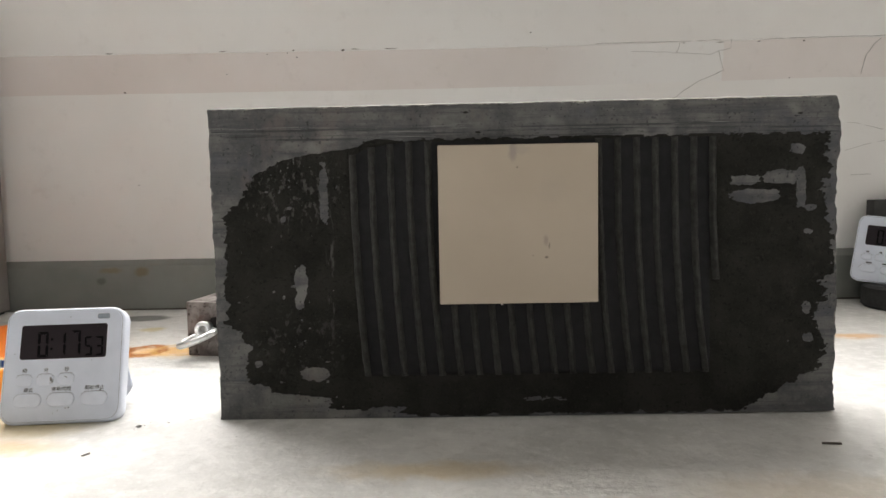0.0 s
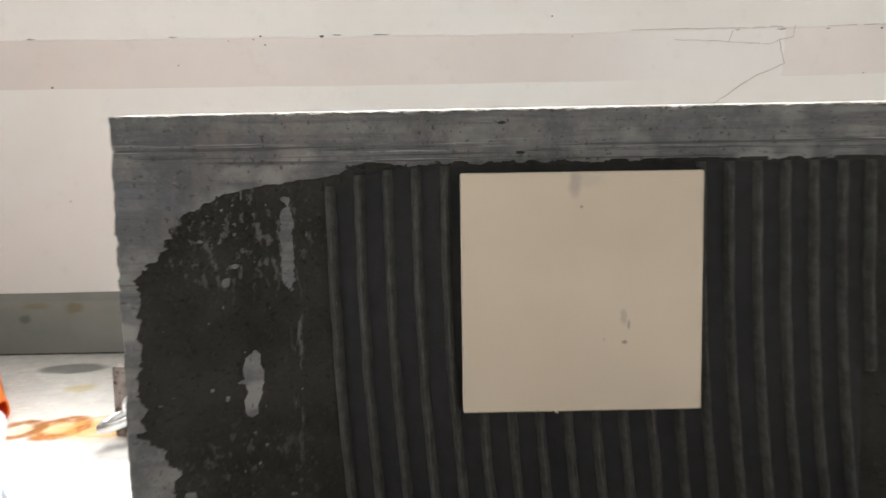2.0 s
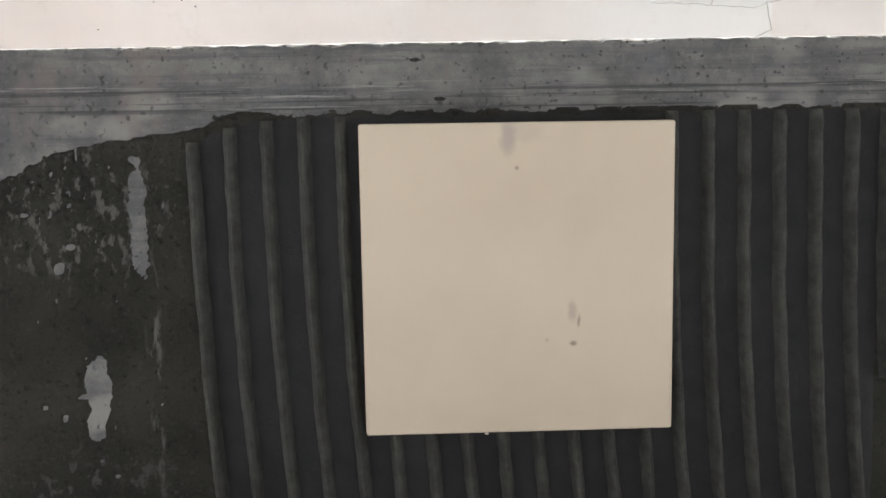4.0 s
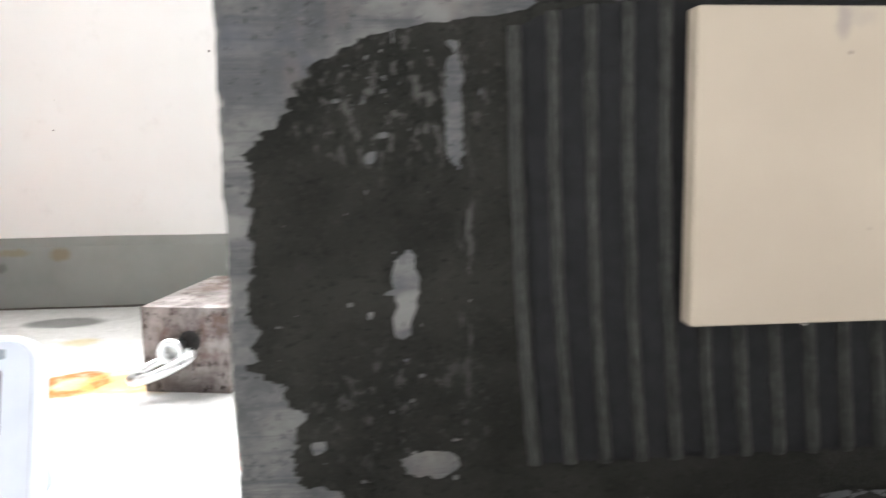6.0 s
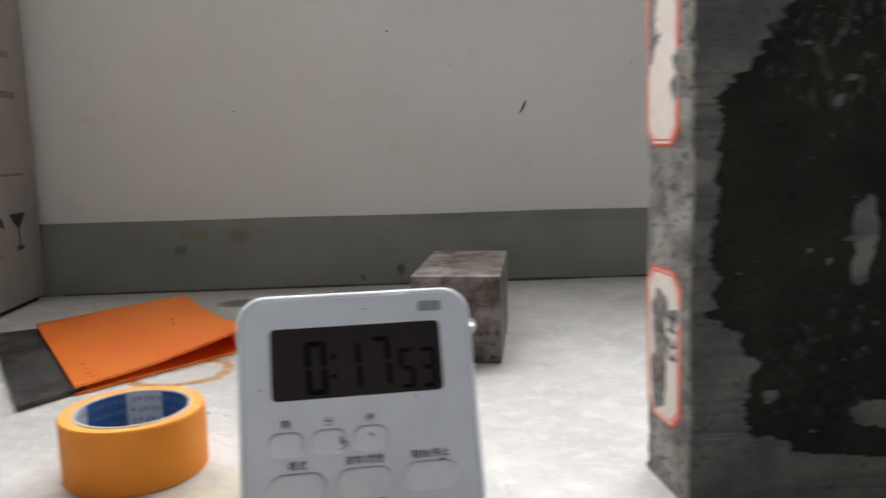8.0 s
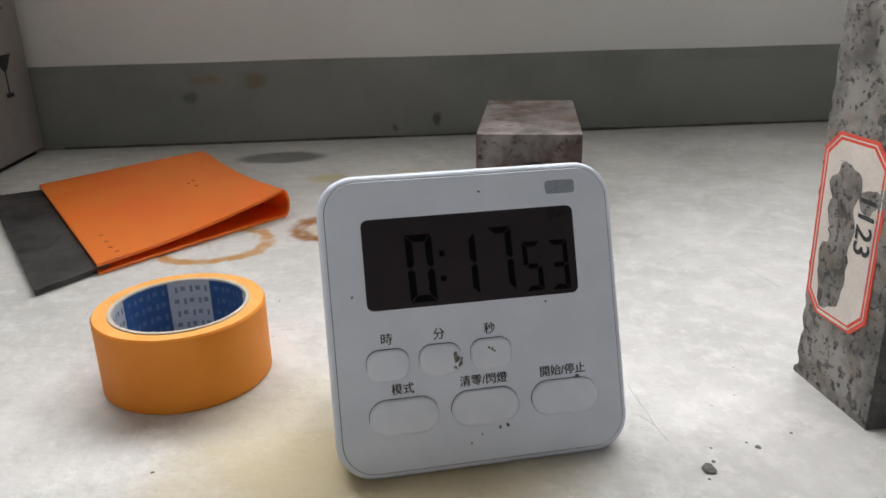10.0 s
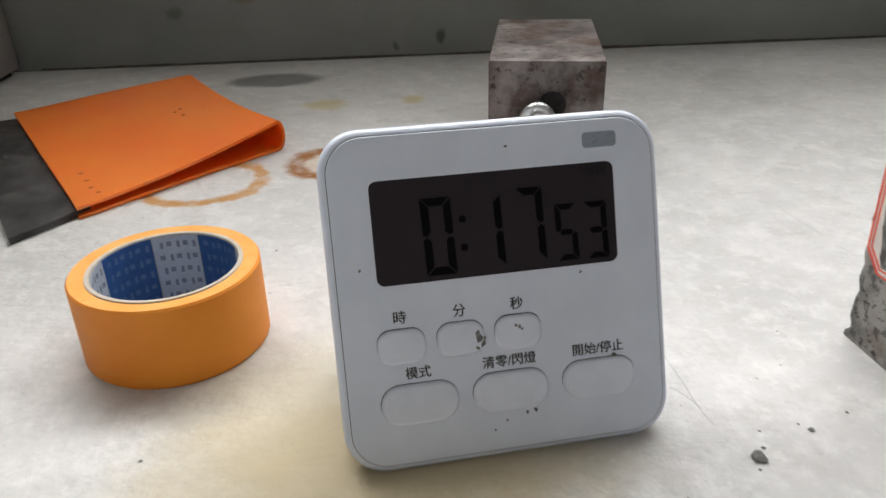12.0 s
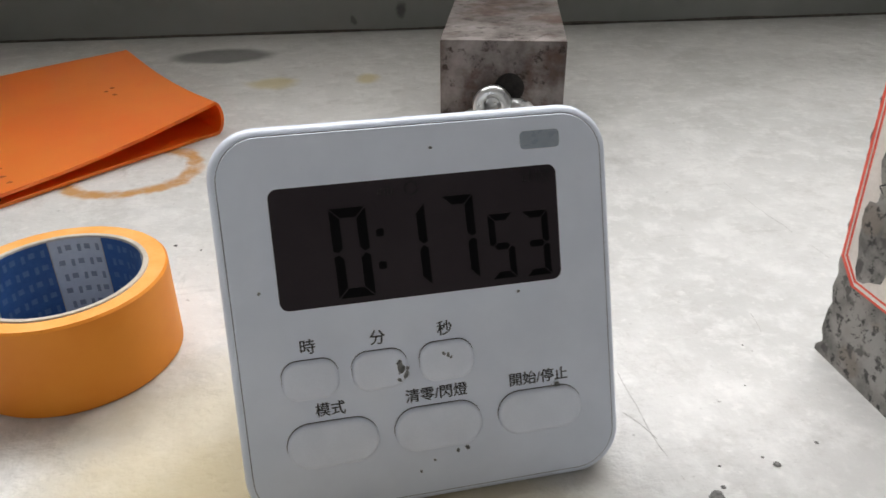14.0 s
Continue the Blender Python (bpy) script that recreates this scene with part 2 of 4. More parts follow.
c = s.mix(s.step(s.noise(60, 6, 0.7), 0.55, 0.75, 0, 0.4), c, (0.27, 0.27, 0.26))
for at, size, tint, amount in (((-0.222, 0.42, 0.047), (0.008, 0.1, 0.005), (0.20, 0.145, 0.075), 0.7), ((-0.260, 0.42, 0.049), (0.012, 0.1, 0.003), (0.22, 0.17, 0.09), 0.6), ((-0.272, 0.42, 0.036), (0.005, 0.1, 0.004), (0.12, 0.12, 0.11), 0.8), ((-0.085, 0.42, 0.014), (0.003, 0.1, 0.005), (0.08, 0.08, 0.08), 0.9), ((-0.118, 0.42, 0.008), (0.002, 0.1, 0.003), (0.1, 0.1, 0.1), 0.8)):
    c = s.mix(s.calc("MULTIPLY", s.spot(at, size, 0.5, 0.006, 120), amount), c, tint)
BASEBOARD = s.colour(c).bump(s.noise(120, 5), 0.2, 0.001).m
ROOM = plain("room_paint", (0.57, 0.56, 0.54), (0.65, 0.64, 0.62), 0.8, scale=3, fine=60, spec=0.2)
FRAME_PAINT = plain("window_frame_paint", (0.72, 0.72, 0.72), (0.8, 0.8, 0.8), 0.4, scale=10)
CRACK = plain("crack_dirt_and_shade", (0.05, 0.045, 0.04), (0.16, 0.14, 0.12), 0.9, scale=200)
FAINT = plain("scuff_dirt", (0.24, 0.225, 0.21), (0.46, 0.44, 0.42), 0.9, scale=200)

# cement board
s = Surface("concrete_skin", 0.85, 0, 0.3)
c = s.mix(s.step(s.noise(26, 8, 0.75), 0.34, 0.66), (0.0655, 0.0672, 0.0706), (0.1554, 0.1537, 0.1495))
c = s.mix(s.step(s.noise(60, 7, 0.75, (0.10, 1, 2.2)), 0.46, 0.62, 0, 0.8), c, (0.0630, 0.0638, 0.0689))
c = s.mix(s.step(s.noise(700, 3), 0.58, 0.75, 0, 0.35), c, (0.2268, 0.2268, 0.2226))
c = s.mix(s.step(s.noise(14, 4, 0.6, (0.5, 1, 1.6)), 0.5, 0.7, 0, 0.55), c, (0.0630, 0.0655, 0.0739))
c = s.mix(s.step(s.noise(24, 3, 0.5, (0.8, 1, 1.3)), 0.57, 0.64, 0, 0.75), c, (0.1974, 0.1932, 0.1865))
c = s.mix(s.step(s.noise(17, 5, 0.7, (0.7, 1, 1.2)), 0.50, 0.66, 0, 0.6), c, (0.0773, 0.0815, 0.0991))
c = s.mix(s.step(s.noise(23, 4, 0.7, (1.2, 1, 0.6)), 0.56, 0.68, 0, 0.45), c, (0.1428, 0.1218, 0.1134))
# marks dragged along the upper edge of the mortar
pz = s.node("ShaderNodeSeparateXYZ", (0, s.p)).outputs[2]
drag = s.calc("MULTIPLY", s.step(pz, 0.1805, 0.1835), s.step(pz, 0.1895, 0.1935, 1.0, 0.0))
c = s.mix(s.calc("MULTIPLY", drag, s.step(s.noise(70, 5, 0.7, (0.13, 1, 9)), 0.52, 0.60, 0, 0.75)), c, (0.0336, 0.0344, 0.0386))
c = s.mix(s.calc("MULTIPLY", drag, s.step(s.noise(90, 5, 0.7, (0.16, 1, 8)), 0.58, 0.66, 0, 0.8)), c, (0.2268, 0.2268, 0.2226))
pits = s.step(s.noise(480, 3, 0.5), 0.62, 0.68)
c = s.mix(s.calc("MULTIPLY", pits, s.step(s.noise(18), 0.35, 0.65, 0.35, 0.9)), c, (0.0294, 0.0294, 0.0336))
h = s.calc("SUBTRACT", s.noise(260, 6, 0.7), s.calc("MULTIPLY", pits, 0.6))
CONCRETE = s.colour(c).bump(h, 0.5, 0.0011).m
s = Surface("concrete_cut", 0.9, 0, 0.3)
c = s.mix(s.step(s.noise(60, 6, 0.65), 0.35, 0.65), (0.125, 0.12, 0.113), (0.31, 0.295, 0.277))
g = s.cells(95)
c = s.mix(s.step(g[0], 0.30, 0.46, 0.65, 0.0), c, s.mix(s.step(s.noise(95, 1), 0.4, 0.6), (0.22, 0.185, 0.155), (0.31, 0.30, 0.29)))
c = s.mix(s.step(s.noise(420, 4, 0.7), 0.54, 0.63, 0, 0.9), c, (0.045, 0.044, 0.042))
c = s.mix(s.step(s.noise(150, 3, 0.6), 0.60, 0.66, 0, 0.7), c, (0.06, 0.058, 0.055))
CONCRETE_CUT = s.colour(c).bump(s.calc("ADD", s.noise(300, 6, 0.75), s.step(s.noise(420, 4, 0.7), 0.56, 0.66, 0.8, 0.0)), 0.5, 0.0008).m
s = Surface("mortar_wet", 0.85, 0, 0.15)
c = s.mix(s.step(s.noise(30, 5), 0.3, 0.7), (0.0120, 0.0118, 0.0103), (0.0267, 0.0257, 0.0228))
c = s.mix(s.step(s.noise(900, 3), 0.55, 0.75, 0, 0.35), c, (0.0468, 0.0455, 0.0416))
c = s.mix(s.step(s.noise(330, 4, 0.7), 0.55, 0.70, 0, 0.5), c, (0.0390, 0.0364, 0.0325))
c = s.mix(s.step(s.noise(420, 4, 0.7), 0.34, 0.44, 0.7, 0), c, (0.0052, 0.0052, 0.0052))
# thin places where the concrete shines through, streaked by the comb
for at, size, scale, stretch, tint in (((0.050, 0, 0.151), (0.036, 1, 0.022), 330, (1, 1, 0.55), (0.085, 0.084, 0.079)), ((0.0765, 0, 0.100), (0.0024, 1, 0.040), 160, (1.6, 1, 0.4), (0.095, 0.095, 0.09)), ((0.0845, 0, 0.153), (0.0020, 1, 0.017), 160, (1.6, 1, 0.4), (0.095, 0.095, 0.09)), ((0.055, 0, 0.050), (0.030, 1, 0.020), 300, (1, 1, 0.8), (0.055, 0.055, 0.052))):
    c = s.mix(s.calc("MULTIPLY", s.spot(at, size, 0.5), s.step(s.noise(scale, 4, 0.6, stretch), 0.54, 0.66, 0, 0.8)), c, tint)
MORTAR = s.colour(c).bump(s.calc("ADD", s.noise(700, 5, 0.7), s.noise(330, 4, 0.7)), 0.7, 0.0010).m
# bed far darker than the ridges: the shade between them is in its colour
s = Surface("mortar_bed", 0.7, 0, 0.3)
BED_SHADED = s.colour(s.mix(s.step(s.noise(120, 5), 0.3, 0.7), (0.0055, 0.0055, 0.0070), (0.0115, 0.0115, 0.0132))).bump(s.noise(600, 5, 0.7), 0.5, 0.0008).m
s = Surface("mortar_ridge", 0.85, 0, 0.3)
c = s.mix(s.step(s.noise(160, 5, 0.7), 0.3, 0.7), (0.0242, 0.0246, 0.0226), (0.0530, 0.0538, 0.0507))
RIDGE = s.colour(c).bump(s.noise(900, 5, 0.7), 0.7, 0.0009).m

# unglazed beige tile with pencil-like smudges
s = Surface("tile_beige", 0.5, 0, 0.4)
c = s.mix(s.step(s.noise(14, 3), 0.25, 0.75), (0.4180, 0.3564, 0.2834), (0.4532, 0.3916, 0.3142))
for at, size, wob, amount, tint in (
    ((0.194, 0, 0.173), (0.0022, 1, 0.0055), 0.003, 0.55, (0.24, 0.21, 0.20)),
    ((0.199, 0, 0.174), (0.006, 1, 0.003), 0.006, 0.3, (0.30, 0.27, 0.25)),
    ((0.2148, 0, 0.1062), (0.0011, 1, 0.0008), 0.0008, 0.8, (0.12, 0.10, 0.08)),
    ((0.2144, 0, 0.117), (0.0012, 1, 0.003), 0.0022, 0.5, (0.24, 0.20, 0.17)),
    ((0.2165, 0, 0.1135), (0.0005, 1, 0.0018), 0.0012, 0.7, (0.14, 0.12, 0.10)),
    ((0.1968, 0, 0.163), (0.0006, 1, 0.0006), 0.0004, 0.7, (0.14, 0.12, 0.10)),
    ((0.2062, 0, 0.1075), (0.0006, 1, 0.0006), 0.0008, 0.4, (0.24, 0.20, 0.17)),
    ((0.219, 0, 0.148), (0.008, 1, 0.008), 0.01, 0.14, (0.34, 0.30, 0.26)),
):
    c = s.mix(s.calc("MULTIPLY", s.spot(at, size, 0.6, wob, 300), amount), c, tint)
TILE = s.colour(c).bump(s.noise(1200, 3), 0.06, 0.0003).m

# timer
s = Surface("timer_plastic", 0.38, 0, 0.5)
c = s.mix(s.step(s.noise(60), 0.3, 0.7), (0.615, 0.668, 0.77), (0.665, 0.718, 0.82))
c = s.mix(s.step(s.noise(500, 4, 0.7), 0.72, 0.8, 0, 0.35), c, (0.45, 0.44, 0.42))
PLASTIC = s.colour(c).bump(s.noise(2500, 2), 0.05, 0.0002).m
BUTTON = plain("timer_button_plastic", (0.65, 0.70, 0.80), (0.70, 0.75, 0.85), 0.45, scale=200, fine=2500, bump=0.05)
SEAM_AND_SHADE = plain("seam_shadow_gap", (0.06, 0.06, 0.065), (0.12, 0.12, 0.125), 0.8, scale=300)
s = Surface("lcd_glass", 0.25, 0, 0.10)
LCD = s.colour(s.mix(s.step(s.noise(30), 0.3, 0.7), (0.026, 0.021, 0.0245), (0.031, 0.025, 0.029))).m
SEGMENT = plain("lcd_segment", (0.002, 0.002, 0.0025), (0.003, 0.003, 0.004), 0.4, scale=100, bump=0.0, spec=0.05)
SEGMENT_PALE = plain("lcd_symbol", (0.012, 0.011, 0.012), (0.016, 0.014, 0.015), 0.35, scale=100, bump=0.0, spec=0.12)
SENSOR = plain("sensor_window", (0.23, 0.27, 0.32), (0.27, 0.31, 0.36), 0.3, scale=300, bump=0.05)
PRINT = plain("black_print", (0.02, 0.02, 0.022), (0.05, 0.05, 0.052), 0.6, scale=800)
GRIME = plain("grime", (0.06, 0.062, 0.062), (0.22, 0.225, 0.225), 0.9, scale=900, bump=0.3)

CRUMB = plain("mortar_crumb_grey", (0.07, 0.07, 0.066), (0.24, 0.235, 0.225), 0.9, scale=700, bump=0.4)

# tape, scraper, steel, carton, label
s = Surface("tape_crepe", 0.55, 0, 0.35)
c = s.mix(s.step(s.noise(35), 0.3, 0.7), (0.78, 0.245, 0.018), (0.84, 0.295, 0.027))
TAPE = s.colour(c).bump(s.noise(500, 4, 0.6, (1, 1, 6)), 0.12, 0.0004).m
s = Surface("tape_edge", 0.7, 0, 0.3)
TAPE_EDGE = s.colour(s.mix(s.step(s.noise(120), 0.3, 0.7), (0.82, 0.36, 0.07), (0.88, 0.43, 0.12))).bump(s.noise(900, 3), 0.2, 0.0004).m
CORE_CARD = plain("core_card", (0.44, 0.39, 0.33), (0.58, 0.53, 0.46), 0.85, scale=200)
CORE_WHITE = plain("core_white_print", (0.48, 0.52, 0.60), (0.56, 0.60, 0.67), 0.5, scale=200)
CORE_BLUE = plain("core_blue_print", (0.022, 0.085, 0.27), (0.035, 0.115, 0.33), 0.45, scale=200)
CORE_INK = plain("core_ink", (0.20, 0.23, 0.30), (0.27, 0.30, 0.37), 0.6, scale=400)
CORE_PALE = plain("core_pale_print", (0.075, 0.155, 0.345), (0.11, 0.20, 0.39), 0.6, scale=400)
s = Surface("orange_plastic", 0.38, 0, 0.8)
c = s.mix(s.step(s.noise(25), 0.3, 0.7), (1.0, 0.225, 0.018), (1.0, 0.27, 0.026))
c = s.mix(s.step(s.noise(90, 5, 0.7), 0.62, 0.8, 0, 0.2), c, (0.9, 0.19, 0.03))
s.b.inputs["Subsurface Weight"].default_value = 0.15
s.b.inputs["Subsurface Radius"].default_value = (0.004, 0.0015, 0.0005)
ORANGE = s.colour(c).bump(s.noise(700, 3), 0.08, 0.0004).m
glow = s.node("ShaderNodeBsdfTranslucent", ("Color", c))
both = s.node("ShaderNodeMixShader", (0, 0.22), (1, s.b.outputs[0]), (2, glow.outputs[0]))
s.t.links.new(both.outputs[0], s.t.nodes["Material Output"].inputs[0])
PIT = plain("orange_dimple", (0.50, 0.09, 0.015), (0.62, 0.13, 0.02), 0.6, scale=400)
s = Surface("blade_steel", 0.45, 0.7, 0.5)
c = s.mix(s.step(s.noise(40, 5), 0.3, 0.7), (0.040, 0.039, 0.039), (0.11, 0.107, 0.104))
c = s.mix(s.step(s.noise(70, 6, 0.7, (1, 3, 1)), 0.58, 0.68, 0, 0.8), c, (0.02, 0.02, 0.02))
BLADE = s.colour(c).gloss(s.step(s.noise(90), 0.3, 0.7, 0.35, 0.6)).bump(s.noise(400, 4), 0.15, 0.0004).m
s = Surface("steel_rusty", 0.5, 0.6, 0.5)
c = s.mix(s.step(s.noise(45, 6, 0.65), 0.3, 0.7), (0.070, 0.054, 0.047), (0.29, 0.262, 0.25))
c = s.mix(s.step(s.noise(30, 5, 0.7), 0.48, 0.62, 0, 0.7), c, (0.105, 0.055, 0.038))
c = s.mix(s.step(s.noise(160, 6, 0.7), 0.53, 0.63, 0, 0.9), c, (0.035, 0.024, 0.019))
STEEL = s.colour(c).gloss(s.step(s.noise(60, 5), 0.3, 0.7, 0.36, 0.68)).bump(s.noise(300, 6, 0.7), 0.25, 0.0008).m
ZINC = plain("zinc_plated", (0.60, 0.61, 0.61), (0.72, 0.73, 0.73), 0.32, 1.0, scale=120, fine=900, bump=0.1)
HOLE = plain("dark_bore", (0.012, 0.011, 0.010), (0.03, 0.026, 0.024), 0.8, scale=300)
CARTON = plain("carton_white", (0.30, 0.27, 0.255), (0.37, 0.335, 0.315), 0.75, scale=25, fine=500, spec=0.3)
# black for the printed symbols and for the shade below and between cartons
CARTON_PRINT_AND_SHADE = plain("carton_print_and_shade", (0.012, 0.012, 0.013), (0.03, 0.03, 0.03), 0.7, scale=300)
CARTON_GREY = plain("carton_grey_print", (0.13, 0.12, 0.115), (0.20, 0.185, 0.18), 0.7, scale=600)
LABEL_RED = plain("label_red_ink", (0.72, 0.075, 0.045), (0.80, 0.11, 0.07), 0.55, scale=300)
LABEL_PAPER = plain("label_paper", (0.66, 0.60, 0.55), (0.78, 0.72, 0.67), 0.75, scale=150)
INK = plain("pen_ink", (0.02, 0.02, 0.025), (0.07, 0.07, 0.075), 0.7, scale=900)
DISC_BLACK = plain("black_disc", (0.012, 0.012, 0.012), (0.025, 0.025, 0.025), 0.7, scale=100)
DARK_METAL = plain("dark_metal", (0.03, 0.03, 0.03), (0.06, 0.06, 0.058), 0.5, 0.3, scale=80)

# ---- setting ----
bm = bmesh.new()
bmesh.ops.create_grid(bm, x_segments=60, y_segments=60, size=0.5)
for v in bm.verts:
    v.co = (v.co.x * 4.4 + 0.1, v.co.y * 3.6 - 1.33, 0)
floor = part("floor", bm, FLOOR)
tagged(floor, "pale painted screed floor with rust rings and yellow stains", "floor", kind="structure")

SEAM_Z, BAND_Z, PROUD = 0.307, 0.261, 0.007


def wall_y(z):
    """The parapet's face: its upper part stands proud, and the band below slopes back."""
    if z >= SEAM_Z:
        return 0.432 - PROUD
    if z <= BAND_Z:
        return 0.432
    return 0.432 - PROUD * 0.85 * (z - BAND_Z) / (SEAM_Z - BAND_Z)


bm = bmesh.new()
heights = [0.0, 0.03, 0.06, 0.1, 0.15, 0.2, 0.245, BAND_Z, 0.273, 0.285, 0.297, SEAM_Z - 0.0006, SEAM_Z, 0.322, 0.35, 0.38, 0.42, 0.46]
xs = [-2.1 + 0.02 * k for k in range(221)]
grid = []
for z in heights:
    row = []
    for x in xs:
        sag = 0.0011 * noise.noise(Vector((x * 7, z * 9, 3.0))) if 0 < z < 0.46 else 0
        lift = 0.0012 * noise.noise(Vector((x * 11, 0, 7.0))) + 0.0045 * min(max((x - 0.25) / 0.35, 0), 1) if 0.25 < z < 0.33 else 0
        row.append(bm.verts.new((x, wall_y(z) + sag, z + lift)))
    grid.append(row)
for k, (a, b) in enumerate(zip(grid, grid[1:])):
    for i in range(len(xs) - 1):
        f = bm.faces.new((a[i], a[i + 1], b[i + 1], b[i]))
        f.material_index = 1 if BAND_Z <= heights[k] < SEAM_Z - 0.001 else 0
back = [[bm.verts.new((x, 0.72, z)) for x in (xs[0], xs[-1])] for z in (0.0, 0.46)]
bm.faces.new((back[0][0], back[0][1], back[1][1], back[1][0]))
bm.faces.new(grid[-1] + [back[1][1], back[1][0]])
wall_north = part("wall_north", bm, [WALL, WALL_BAND])
tagged(wall_north, "white lime-washed parapet with a cracked horizontal paint band", "wall", kind="structure")
bm = loft([[(x, y + 0.0006 * noise.noise(Vector((x * 12, z * 40, 1))), z + (0.0007 * noise.noise(Vector((x * 9, 5, z))) if z > 0.02 else 0)) for y, z in ((0.434, 0), (0.4225, 0), (0.4228, 0.02), (0.4230, 0.050), (0.4238, 0.0535), (0.4262, 0.0553), (0.4285, 0.0575), (0.4315, 0.0610), (0.434, 0.0612))] for x in xs])
tagged(part("baseboard", bm, BASEBOARD), "low grey painted skirting with yellow stains along the wall", "baseboard", kind="structure")
# the dirty joint between skirting and floor, its shadow line drawn as dark strip
pts = [(-0.37 + 0.011 * k, 0.4221, 0.0010 + 0.0004 * noise.noise(Vector((k * 0.7, 0, 2)))) for k in range(112)]
tagged(part("trim_joint", strip(pts, [0.0010 + 0.0022 * max(0, 0.35 + noise.noise(Vector((p[0] * 16, 1, 0)))) for p in pts], (0, -1, 0)), CRACK), "dirty joint where skirting meets floor, with its shadow line drawn dark", "joint", kind="structure")

tagged(part("wall_south", box(-2.1, 2.3, -3.2, -3.1, 0, 2.5), ROOM, smooth=False), "plain off-white painted room wall", "wall", kind="structure")
tagged(part("wall_west", box(-2.2, -2.1, -3.1, 0.72, 0, 2.5), ROOM, smooth=False), "plain off-white painted room wall", "wall", kind="structure")
tagged(part("wall_east", box(2.3, 2.4, -3.1, 0.72, 0, 2.5), ROOM, smooth=False), "plain off-white painted room wall", "wall", kind="structure")
tagged(part("ceiling", box(-2.2, 2.4, -3.2, 0.72, 2.5, 2.6), ROOM, smooth=False), "plain off-white painted ceiling", "ceiling", kind="structure")
for x0, x1, z0, z1 in ((-2.1, -1.08, 0.46, 2.5), (0.78, 2.3, 0.46, 2.5), (-1.08, 0.78, 1.19, 2.5)):
    part("wall_panel", box(x0, x1, 0.425, 0.72, z0, z1), WALL, wall_north, smooth=False)
window = tagged(new("window_1"), "white framed window set back above the parapet", "window", kind="structure")
for x0, x1, z0, z1 in ((-1.08, 0.78, 0.46, 0.485), (-1.08, 0.78, 1.165, 1.19), (-1.08, -1.055, 0.485, 1.165), (0.755, 0.78, 0.485, 1.165)):
    part("window_frame", box(x0, x1, 0.675, 0.71, z0, z1, 0.003), FRAME_PAINT, window)


def on_wall(points):
    return [(x, wall_y(z) - 0.0002, z) for x, z in points]


# cracks in the wall paint
for line, w in (
    (((0.372, 0.2995), (0.426, 0.297), (0.450, 0.2955), (0.465, 0.2942), (0.475, 0.2985)), 0.0010),
    (((0.4282, 0.308), (0.4275, 0.302), (0.425, 0.297)), 0.0013),
    (((0.489, 0.310), (0.489, 0.301), (0.475, 0.2988)), 0.0009),
    (((0.475, 0.2988), (0.4775, 0.288), (0.482, 0.276), (0.468, 0.270), (0.453, 0.264), (0.440, 0.256), (0.428, 0.247), (0.412, 0.238)), 0.0014),
    (((0.664, 0.309), (0.657, 0.303), (0.649, 0.291), (0.647, 0.280), (0.645, 0.269)), 0.0016),
    (((0.632, 0.212), (0.645, 0.211), (0.660, 0.207), (0.690, 0.200)), 0.0010),
    (((0.630, 0.179), (0.655, 0.186), (0.690, 0.193)), 0.0009),
    (((0.638, 0.150), (0.662, 0.150)), 0.0010),
    (((0.330, 0.3088), (0.372, 0.3095), (0.427, 0.3098), (0.489, 0.3108), (0.560, 0.3112), (0.625, 0.3118), (0.700, 0.3128)), 0.0012),
):
    pts = jagged(on_wall(line), 0.004, 0.0011, w * 9000)
    part("crack", strip(pts, [w * 0.55 * (0.6 + 0.7 * abs(noise.noise(p * 90))) for p in pts], (0, -1, 0)), FAINT, wall_north)
rng = random.Random(4)
for k in range(9):
    x = -0.36 + 1.05 * rng.random() ** 0.8
    ln = rng.choice((0.003, 0.005, 0.009, 0.016))
    pts = [(x + ln * j / 4, wall_y(SEAM_Z + 0.001) - 0.0002, SEAM_Z + 0.0006 + 0.0006 * rng.random()) for j in range(5)]
    part("seam_dirt", strip(pts, [0.0003, 0.0012 * rng.random() + 0.0004, 0.0016 * rng.random() + 0.0004, 0.0009, 0.0003], (0, -1, 0)), CRACK if ln < 0.004 else FAINT, wall_north)
for x, z, r in ((-0.233, 0.263, 2.0), (-0.203, 0.266, 0.9), (-0.109, 0.282, 0.9), (-0.092, 0.324, 0.9), (-0.024, 0.300, 1.2), (-0.035, 0.305, 1.0), (0.253, 0.323, 1.2), (-0.223, 0.152, 1.0), (-0.220, 0.177, 0.9), (0.273, 0.304, 0.9), (0.561, 0.266, 1.0), (-0.059, 0.304, 1.0), (-0.091, 0.217, 1.5), (-0.038, 0.188, 1.3), (-0.135, 0.171, 0.9), (-0.040, 0.188, 0.8), (0.121, 0.189, 1.4), (0.142, 0.203, 1.6), (0.131, 0.177, 1.3), (0.106, 0.145, 1.2), (-0.118, 0.111, 1.0), (0.031, 0.307, 2.2), (-0.196, 0.249, 0.8), (-0.19, 0.233, 0.8)):
    lump = rough_lump(r * 0.00065, x * 50, 0.5, 1)
    bmesh.ops.transform(lump, matrix=pose(x, wall_y(z) + 0.0003, z, 90, 0, 0) @ Matrix.Diagonal((1.5, 1, 0.5, 1)), verts=lump.verts)
    part("fleck", lump, CRACK, wall_north)
part("fleck", strip(on_wall(((0.0215, 0.146), (0.0245, 0.150), (0.0262, 0.1535), (0.0275, 0.1575))), [0.0006, 0.002, 0.0022, 0.0007], (0, -1, 0)), CRACK, wall_north)

